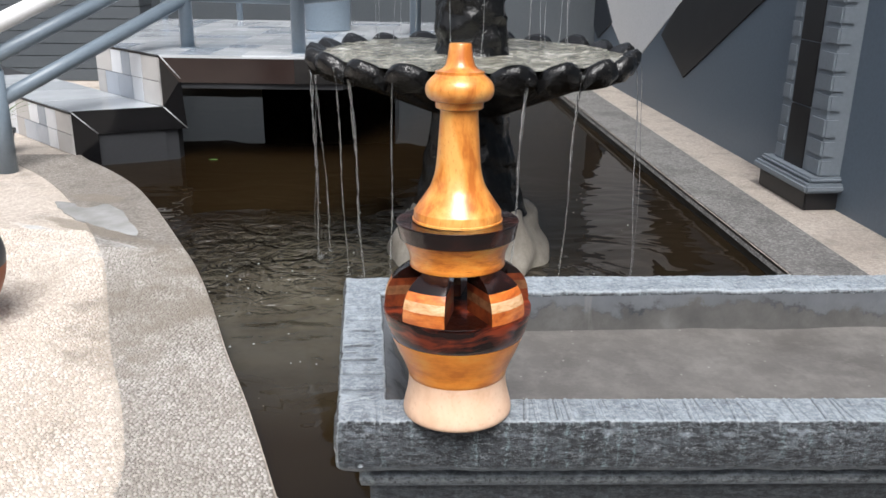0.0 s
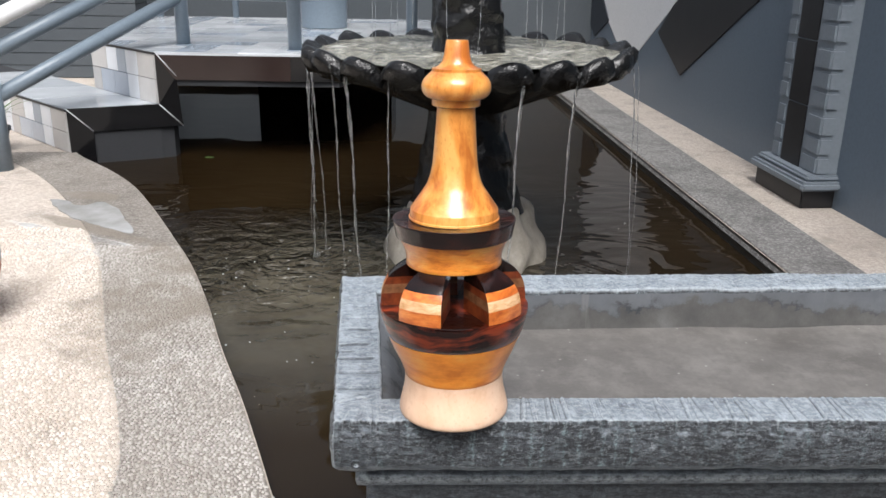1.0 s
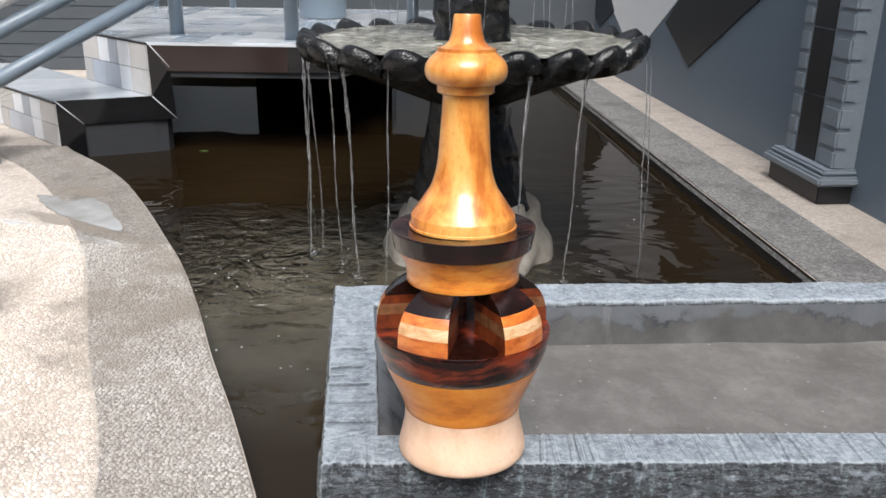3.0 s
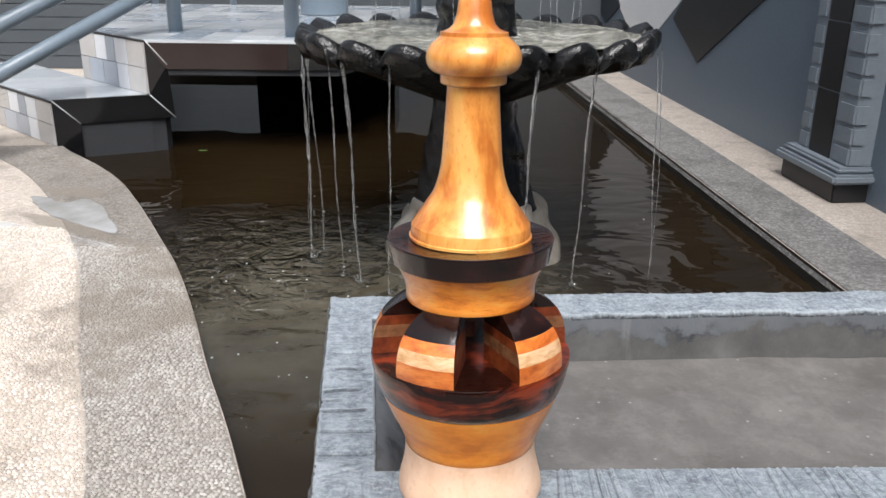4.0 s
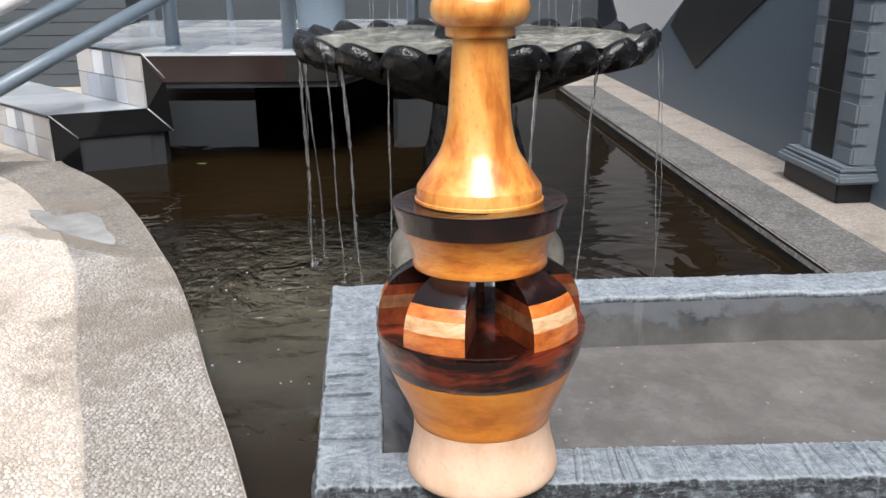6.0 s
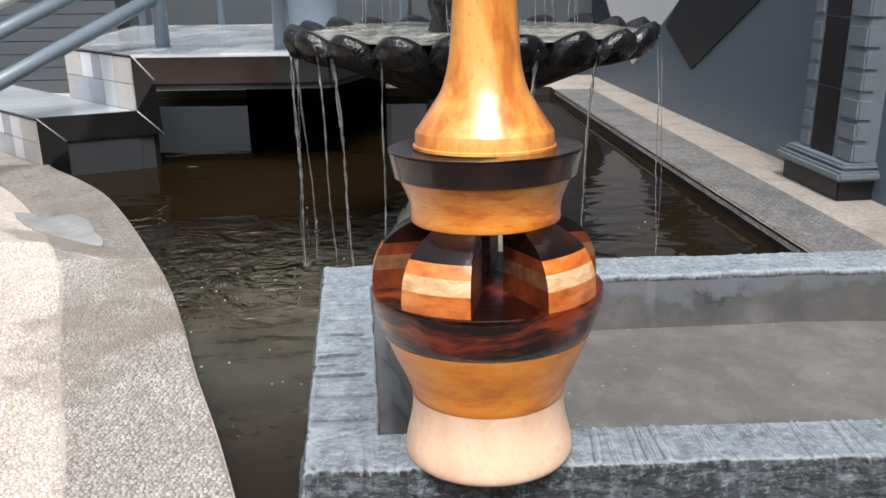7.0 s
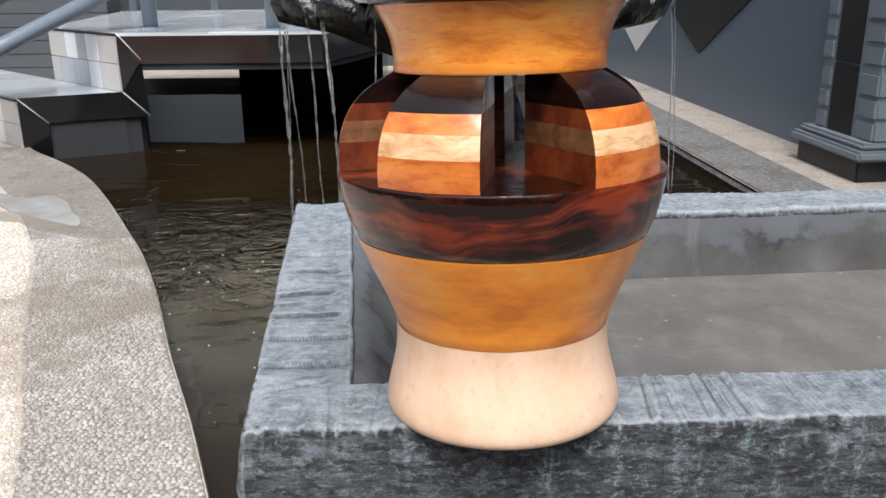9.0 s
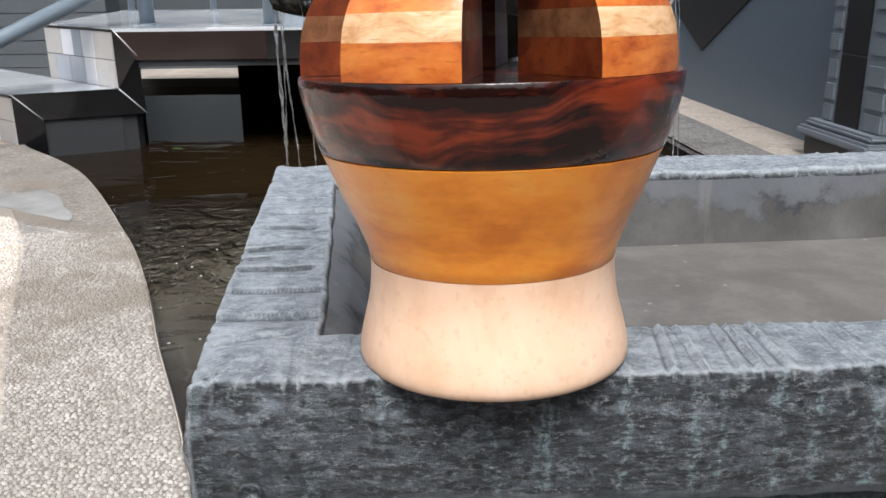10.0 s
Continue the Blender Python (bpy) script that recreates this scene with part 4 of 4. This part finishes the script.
def trough_sweep(name, section, step, carve, mat=None):
    """Sweeps a section of (w, z, out) round the trough; w runs from the outer line 0 to the inner line 1."""
    verts, faces, cols, count = [], [], len(section), 0
    for sidx in range(4):
        a, b = Vector(OUT[sidx]), Vector(OUT[(sidx + 1) % 4])
        c, d = Vector(INN[sidx]), Vector(INN[(sidx + 1) % 4])
        length = (b - a).length
        m = int(length / (0.02 if sidx == 1 else step * (0.28 if sidx == 3 else 0.75 if sidx == 0 else 1.0)))
        grooves = [(gc, depth * (0.6 if sidx == 2 else 1.0), width, slant) for gc, depth, width, slant in side_grooves(20 + sidx, length)] if sidx != 3 else []
        bins = {}
        for g in grooves:
            for k in range(-2, 3):
                bins.setdefault(int(g[0] / 0.01) + k, []).append(g)
        dirn = (b - a).normalized()
        outw = Vector((dirn.y, -dirn.x))
        for i in range(m):
            f = i / m
            p, q = a.lerp(b, f), c.lerp(d, f)
            s = f * length
            for w, z, o in section:
                x = p.lerp(q, w) + outw * o
                if sidx == 3 and w >= 1.0 and z < -0.006:
                    x = x - outw * (0.034 * min(1.0, -z / 0.046))
                verts.append([*x, z])
                if carve:
                    v = verts[-1]
                    n1 = noise.noise(Vector((v[0] * 35, v[1] * 35, z * 35)))
                    n2 = noise.noise(Vector((v[0] * 110, v[1] * 110, z * 110 + 9)))
                    top = max(0.0, 1 - abs(z) / 0.008)
                    face = 1 - top
                    cut = 0.0
                    at = (x - a).dot(dirn)
                    for gc, depth, width, slant in bins.get(int(at / 0.01), ()):
                        u = at - gc - slant * w * 0.037
                        if abs(u) < 0.006:
                            cut += 0.6 * depth * math.exp(-(u / width) ** 2) - 1.0 * depth * math.exp(-((u - 1.7 * width) / (0.75 * width)) ** 2)
                    if sidx == 3:
                        for gc, drop, w0, w1, turn in STEPS:
                            u = at - gc - turn * (w - 0.5) * 0.04 + 0.0008 * noise.noise(Vector((w * 3, gc * 90, 1)))
                            if 0 < u < 0.013 and w0 < w < w1:
                                cut += 1.0 * drop * min(1.0, (w - w0) * 6, (w1 - w) * 6) * (u / 0.0012 if u < 0.0012 else 1 - (u - 0.0012) / 0.012)
                    v[2] += top * (-cut + 0.0012 * n1 + 0.0005 * n2)
                    if w <= 0.12:
                        rough = face * (0.0016 * n1 + 0.0013 * n2 - 0.12 * cut)
                        v[0] += outw.x * rough
                        v[1] += outw.y * rough
                        chip = max(0.0, noise.noise(Vector((s * 60, sidx * 7.0, 3))) + 0.5 * noise.noise(Vector((s * 210, sidx * 7.0, 6)))) * 0.0035
                        if -0.012 < z <= 0:
                            v[0] -= outw.x * chip * 0.8
                            v[1] -= outw.y * chip * 0.8
                        broken = noise.noise(Vector((s * 38, z * 95, 5 + sidx))) + 0.45 * noise.noise(Vector((s * 130, z * 170, 2)))
                        if z > -0.016 + 0.014 * noise.noise(Vector((s * 17, 4.0, sidx))) and z <= -0.002 and broken > 0.26:
                            dent = min(1.0, (broken - 0.26) / 0.10) * 0.0009
                            v[0] -= outw.x * dent
                            v[1] -= outw.y * dent
                    elif w >= 0.9:
                        v[0] += outw.x * 0.0018 * n1
                        v[1] += outw.y * 0.0018 * n1
            count += 1
    for i in range(count):
        j = (i + 1) % count
        faces += [(i * cols + k, i * cols + k + 1, j * cols + k + 1, j * cols + k) for k in range(cols - 1)]
    return mesh_of(name, verts, faces, mat or mat_stone, True)


lining = [(1.0, -0.075, 0), (1.0, -0.05, 0), (1.0, -0.04, 0), (1.0, -0.03, 0), (1.0, -0.022, 0), (1.0, -0.014, 0), (1.0, -0.009, 0), (1.0, -0.005, 0)]
section = [(1.0, -0.005, 0), (0.985, -0.002, 0), (0.95, 0, 0)]
section += [(0.92 - 0.04 * k, 0, 0) for k in range(23)]
section += [(0.018, -0.0004, 0), (0.006, -0.0014, 0), (0, -0.004, 0.0005)]
section += [(0, -0.004 - 0.0016 * k, 0.0005 + 0.0025 * math.sin(math.pi * k / 24)) for k in range(1, 24)]
section += [(0.04, -0.044, 0), (0.12, -0.0475, 0), (0.4, -0.049, 0)]
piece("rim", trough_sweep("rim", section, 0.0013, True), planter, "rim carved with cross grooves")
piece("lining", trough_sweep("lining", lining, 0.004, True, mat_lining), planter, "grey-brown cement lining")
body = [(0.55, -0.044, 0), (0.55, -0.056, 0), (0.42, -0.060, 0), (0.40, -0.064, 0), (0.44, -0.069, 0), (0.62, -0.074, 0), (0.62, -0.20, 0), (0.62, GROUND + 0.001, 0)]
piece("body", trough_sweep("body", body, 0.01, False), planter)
vs, fs = [], []
for i in range(61):
    for j in range(21):
        a = Vector(INN[0]).lerp(Vector(INN[1]), i / 60)
        b = Vector(INN[3]).lerp(Vector(INN[2]), i / 60)
        q = a.lerp(b, -0.02 + 1.04 * j / 20)
        vs.append((q.x, q.y, -0.046 + 0.002 * noise.noise(Vector((q.x * 9, q.y * 9, 0)))))
        if i and j:
            k = i * 21 + j
            fs.append((k - 22, k - 1, k, k - 21))
piece("bed", mesh_of("bed", vs, fs, mat_bed, True), planter, "damp grey cement bed")

# ---- turned wooden vase-shaped ornament ----
VC = (0.0352, 0.6362)
vase = thing("turned_ornament", "glossy turned ornament of banded amber, pale and dark woods", "wood ornament")
# it leans back on the worn rim and a little to the side; the spire is glued on upright
vase.matrix_basis = pose(*VC, -0.0003, -3.0, -0.9, 0)
UPRIGHT = Matrix.Translation((0, 0, 0.156)) @ pose(0, 0, 0, 0, 0.9, 0) @ Matrix.Translation((0, 0, -0.156))


def wood_part(name, profile, mat, label, smooth_step=0.0015, at=None):
    me = turned(name, [profile[0], *fine(profile[1:-1], smooth_step), profile[-1]] if smooth_step else profile, mat, steps=128)
    return piece(name, soften(me, 40), vase, label, at)


wood_part("base", [(-0.0012, 0.0001), (-0.0012, 0.0395), (-0.0007, 0.0417), (0.0006, 0.0427), (0.0036, 0.0430), (0.0085, 0.0422), (0.0140, 0.0408), (0.0200, 0.0394), (0.0260, 0.0386), (0.0305, 0.0384), (0.0326, 0.0385), (0.0326, 0.0001)], mat_maple, "pale maple base")
wood_part("lower_body", [(0.0328, 0.0001), (0.0328, 0.0383), (0.0331, 0.0386), (0.0365, 0.0392), (0.0450, 0.0425), (0.0530, 0.0463), (0.0663, 0.0517), (0.0665, 0.0514), (0.0665, 0.0001)], mat_amber, "amber wood lower body", 0)
wood_part("ring", [(0.0667, 0.0001), (0.0667, 0.0515), (0.0670, 0.0520), (0.0725, 0.0542), (0.0790, 0.0559), (0.0845, 0.0570), (0.0878, 0.0572), (0.0884, 0.0569), (0.0885, 0.0560), (0.0885, 0.0001)], mat_rosewood, "dark red-brown rosewood ring", 0)
# five wedge blocks, each laminated from four woods, with open slots between
BLOCK = [(0.0886, 0.0562), (0.0983, 0.0557), (0.1055, 0.0537), (0.1113, 0.0503), (0.1142, 0.0476), (0.1173, 0.0435), (0.1213, 0.0364)]
LAYERS = [(0, 1, mat_block, "layer"), (1, 2, mat_stripe, "pale_layer"), (2, 3, mat_red, "layer"), (3, 6, mat_ebony, "dark_cap")]
for k in range(5):
    a0 = 27.0 + 72 * k
    first = None
    for lo, hi, mat, nm in LAYERS:
        prof = fine(BLOCK[lo:hi + 1], 0.0012) if hi > lo + 1 else [BLOCK[lo], tuple((u + v) / 2 + w for u, v, w in zip(BLOCK[lo], BLOCK[hi], (0, 0.0003))), BLOCK[hi]]
        loop = [*prof, (prof[-1][0], 0.0165), (prof[0][0], 0.0165)]
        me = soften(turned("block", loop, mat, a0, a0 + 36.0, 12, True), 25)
        me.materials.append(mat_slot_pale if mat == mat_stripe else mat_ebony if mat == mat_ebony else mat_slot_orange)
        # slot sides and inner faces take the shaded wood copies
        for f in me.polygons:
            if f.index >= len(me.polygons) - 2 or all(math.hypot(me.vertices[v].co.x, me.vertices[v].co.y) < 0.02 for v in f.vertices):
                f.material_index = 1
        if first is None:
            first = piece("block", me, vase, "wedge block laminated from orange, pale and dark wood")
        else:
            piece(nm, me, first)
wood_part("collar", [(0.1214, 0.0001), (0.1214, 0.0360), (0.1221, 0.0364), (0.1250, 0.0361), (0.1288, 0.0364), (0.1322, 0.0371), (0.1360, 0.0385), (0.1400, 0.0404), (0.1431, 0.0419), (0.1431, 0.0001)], mat_collar, "orange wood collar")
wood_part("disc", [(0.1430, 0.0001), (0.1430, 0.0431), (0.1436, 0.0439), (0.1475, 0.0446), (0.1545, 0.0461), (0.1556, 0.0463), (0.1562, 0.0460), (0.1563, 0.0452), (0.1560, 0.0440), (0.1560, 0.0001)], mat_ebony, "dark lacquered ebony disc", 0)
SPIRE = [(0.1639, 0.0001), *[(z - 0.0015, r * 0.993 * (1 + 0.09 * z)) for z, r in [(0.1654, 0.0325), (0.1689, 0.0301), (0.1768, 0.0248), (0.1848, 0.0200), (0.1977, 0.0167), (0.2185, 0.0150), (0.2384, 0.0137), (0.2399, 0.0138)]], (0.2384, 0.0001)]
BEAD = [(z - 0.0015, r * 0.993 * (1 + 0.09 * z)) for z, r in [(0.2399, 0.0135), (0.2406, 0.0160), (0.2415, 0.0172), (0.2458, 0.0174), (0.2462, 0.0190), (0.2472, 0.0212), (0.2490, 0.0232), (0.2515, 0.0244), (0.2545, 0.0248), (0.2575, 0.0243), (0.2600, 0.0230), (0.2622, 0.0211), (0.2640, 0.0190), (0.2654, 0.0176), (0.2674, 0.0175), (0.2677, 0.0160), (0.2691, 0.0128), (0.2716, 0.0105), (0.2771, 0.0090), (0.2862, 0.0079), (0.2870, 0.0074), (0.2870, 0.0001)]]
wood_part("flange", [(0.1561, 0.0001), (0.1561, 0.0340), (0.1574, 0.0340), (0.1578, 0.0331), (0.1633, 0.0329), (0.1639, 0.0326)], mat_orange, "orange wood spire flange", 0, UPRIGHT)
wood_part("spire", SPIRE, mat_orange, "orange wood spire", 0.0015, UPRIGHT)
wood_part("bead", BEAD, mat_orange, "orange wood bead and tip", 0, UPRIGHT)

# ---- potted plants by the newel post ----
def potted(at, size, seed, rim_mat, label, leaves):
    pot = thing("potted_plant", label, "potted plant", at=at)
    s = size
    piece("pot", soften(turned("pot", [(0, 0.0001), (0, 0.60 * s), (0.02 * s, 0.64 * s), (0.5 * s, 0.80 * s), (1.2 * s, 0.95 * s), (1.25 * s, 1.05 * s), (1.45 * s, 1.06 * s), (1.45 * s, 0.95 * s), (1.3 * s, 0.92 * s), (1.3 * s, 0.0001)], rim_mat, steps=40)), pot)
    r = random.Random(seed)
    for k in range(leaves):
        a, lean, ln = r.uniform(0, 6.28), r.uniform(0.2, 0.9), r.uniform(0.9, 1.8) * s * 1.6
        vs, fs = [], []
        for i in range(7):
            t = i / 6
            w = 0.11 * s * (1 - t) ** 0.6 * (0.4 + t)
            d = 0.3 * s + lean * ln * t * t
            z = 1.3 * s + ln * t * (1 - 0.45 * lean * t)
            for sgn in (-1, 0, 1):
                vs.append((math.cos(a) * d - math.sin(a) * w * sgn, math.sin(a) * d + math.cos(a) * w * sgn, z + (0.01 * s if sgn else 0)))
            if i:
                b = 3 * i
                fs += [(b - 3, b - 2, b + 1, b), (b - 2, b - 1, b + 2, b + 1)]
        piece("leaf", mesh_of("leaf", vs, fs, mat_leaf, True), pot)
    return pot


potted((-1.715, 3.20, GROUND + 0.0005), 0.062, 2, mat_pot, "small grass-like plant in a dark pot behind the newel post", 60)
jar = thing("jar", "round dark grey jar with a terracotta lower body on the paving", "jar", at=(-1.005, 1.654, GROUND + 0.006))
piece("lower_body", soften(turned("lower_body", fine([(0, 0.055), (0.02, 0.062), (0.06, 0.084), (0.10, 0.099), (0.125, 0.103)], 0.006), mat_terracotta, steps=48)), jar, "terracotta lower body")
piece("upper_body", soften(turned("upper_body", [*fine([(0.125, 0.103), (0.15, 0.104), (0.19, 0.094), (0.23, 0.074), (0.26, 0.062), (0.285, 0.066)], 0.006), (0.287, 0.058), (0.26, 0.054), (0.20, 0.07), (0.20, 0.0001)], mat_pot, steps=48)), jar, "dark grey upper body and neck")

# ---- loose aggregate on the paving ----
def aggregate(name, tones):
    n = Nodes(name)
    c = n.ramp(n.island(), tones)
    c = n.mix(n.grey(n.noise(5, 4, 0.6), [(0.35, 0.45), (0.6, 0.0)]), c, n.mix(1.0, c, (0.62, 0.57, 0.50), "MULTIPLY"))
    dirt = n.math("MULTIPLY", patch(n, -0.60, 1.86, 0.24, 0.42, 0), n.grey(n.noise(9, 4, 0.65), [(0.35, 0.1), (0.6, 0.6)]))
    c = n.mix(n.math("MULTIPLY", dirt, 1.2), c, (0.17, 0.145, 0.115))
    return n.done(c, n.grey(n.noise(40, 3), [(0.3, 0.35), (0.7, 0.65)]), n.bump(n.noise(700, 3), 0.2, 0.0004))


def pebbles(name, mat, label, pitch, lo, hi, y0, y1, base, seed):
    """A bed of small half-sunk stones between two lines of the paving."""
    rg = np.random.default_rng(seed)
    verts, faces = [], []
    ring = [(math.cos(a), math.sin(a)) for a in (2 * math.pi * k / 6 for k in range(6))]
    ny = int((y1 - y0) / (pitch * 0.87))
    for j in range(ny):
        y = y0 + j * pitch * 0.87
        xa, xb = lo(y), hi(y)
        for i in range(int((xb - xa) / pitch)):
            px = xa + (i + 0.5 + 0.5 * (j % 2)) * pitch + rg.uniform(-0.3, 0.3) * pitch
            py = y + rg.uniform(-0.3, 0.3) * pitch
            r, h, t, sq = pitch * rg.uniform(0.34, 0.56), pitch * rg.uniform(0.22, 0.5), rg.uniform(0, 6.28), rg.uniform(0.6, 1.0)
            c, sn, b = math.cos(t), math.sin(t), len(verts)
            for f, z in ((1.0, -0.15), (0.72, 0.72)):
                verts += [(px + r * f * (c * u - sn * v * sq), py + r * f * (sn * u + c * v * sq), base + h * z) for u, v in ring]
            verts.append((px, py, base + h))
            for k in range(6):
                l = (k + 1) % 6
                faces += [(b + k, b + l, b + 6 + l, b + 6 + k), (b + 6 + k, b + 6 + l, b + 12)]
    ob = piece(name, mesh_of(name, verts, faces, mat, True))
    return tagged(ob, label, "pebbles", kind="stuff")


EDGE_Y, EDGE_X = [p[1] for p in EDGE], [p[0] for p in EDGE]
BAND_Y, BAND_X = [p[1] for p in BAND], [p[0] for p in BAND]
mat_grains = aggregate("grey_aggregate", [(0.0, (0.29, 0.27, 0.248)), (0.5, (0.38, 0.36, 0.335)), (1.0, (0.49, 0.47, 0.445))])
mat_stones = aggregate("beige_aggregate", [(0.0, (0.47, 0.41, 0.35)), (0.5, (0.60, 0.54, 0.48)), (1.0, (0.70, 0.65, 0.60))])
pebbles("fine_pebbles", mat_grains, "fine grey pebbles set in the curved coping", 0.0074, lambda y: float(np.interp(y, BAND_Y, BAND_X)), lambda y: float(np.interp(y, EDGE_Y, EDGE_X)) - 0.004, 1.0, 2.15, GROUND + 0.004, 3)
pebbles("beige_pebbles", mat_stones, "beige pebbles set in the paving beside the coping", 0.0085, lambda y: float(np.interp(y, BAND_Y, BAND_X)) - 0.46, lambda y: float(np.interp(y, BAND_Y, BAND_X)) - 0.003, 1.0, 2.3, GROUND, 5)

# ---- bubbles and a leaf on the water ----
def bubbles():
    """Small foam bubbles scattered over the pond, joined."""
    rg = random.Random(21)
    verts, faces = [], []
    for k in range(70):
        if k < 40:
            x, y = rg.gauss(-0.42, 0.20), rg.gauss(2.05, 0.28)
        else:
            x, y = rg.uniform(-0.45, 0.75), rg.uniform(1.3, 2.9)
        left = float(np.interp(y, EDGE_Y, EDGE_X)) + 0.02
        x, r = max(x, left), rg.uniform(0.0008, 0.0032)
        b = len(verts)
        for f, z in ((1.0, 0.0), (0.75, 0.6)):
            verts += [(x + r * f * math.cos(2 * math.pi * i / 7), y + r * f * math.sin(2 * math.pi * i / 7), WATER + 0.0005 + r * z) for i in range(7)]
        verts.append((x, y, WATER + 0.0005 + r * 0.9))
        for i in range(7):
            j = (i + 1) % 7
            faces += [(b + i, b + j, b + 7 + j, b + 7 + i), (b + 7 + i, b + 7 + j, b + 14)]
    n = Nodes("foam_bubble")
    mat = n.done((0.30, 0.31, 0.30), 0.12)
    return tagged(piece("foam_bubbles", mesh_of("foam_bubbles", verts, faces, mat, True)), "small white foam bubbles floating on the pond", "bubbles", kind="stuff")


bubbles()
vs, fs = [], []
for i in range(9):
    t = i / 8
    w = 0.009 * math.sin(math.pi * t) ** 0.8
    vs += [(-0.02 + 0.04 * t, -w, 0.002), (-0.02 + 0.04 * t, 0, 0.0005 + 0.002 * t), (-0.02 + 0.04 * t, w, 0.002)]
    if i:
        b = 3 * i
        fs += [(b - 3, b - 2, b + 1, b), (b - 2, b - 1, b + 2, b + 1)]
leaf = piece("floating_leaf", mesh_of("floating_leaf", vs, fs, mat_leaf, True), at=(-0.94, 3.33, WATER + 0.001))
tagged(leaf, "small green leaf floating on the pond", "leaf")

# shallow pit in the front of the trough rim
pit = piece("pit", soften(turned("pit", [(0, 0.0001), (0.0004, 0.0022), (0.0012, 0.0030), (0.0010, 0.0036), (0.0, 0.0040)], mat_stone, steps=18)), planter, "small round pit", at=pose(-0.0405, 0.6062, -0.036, 90, 0, 2))
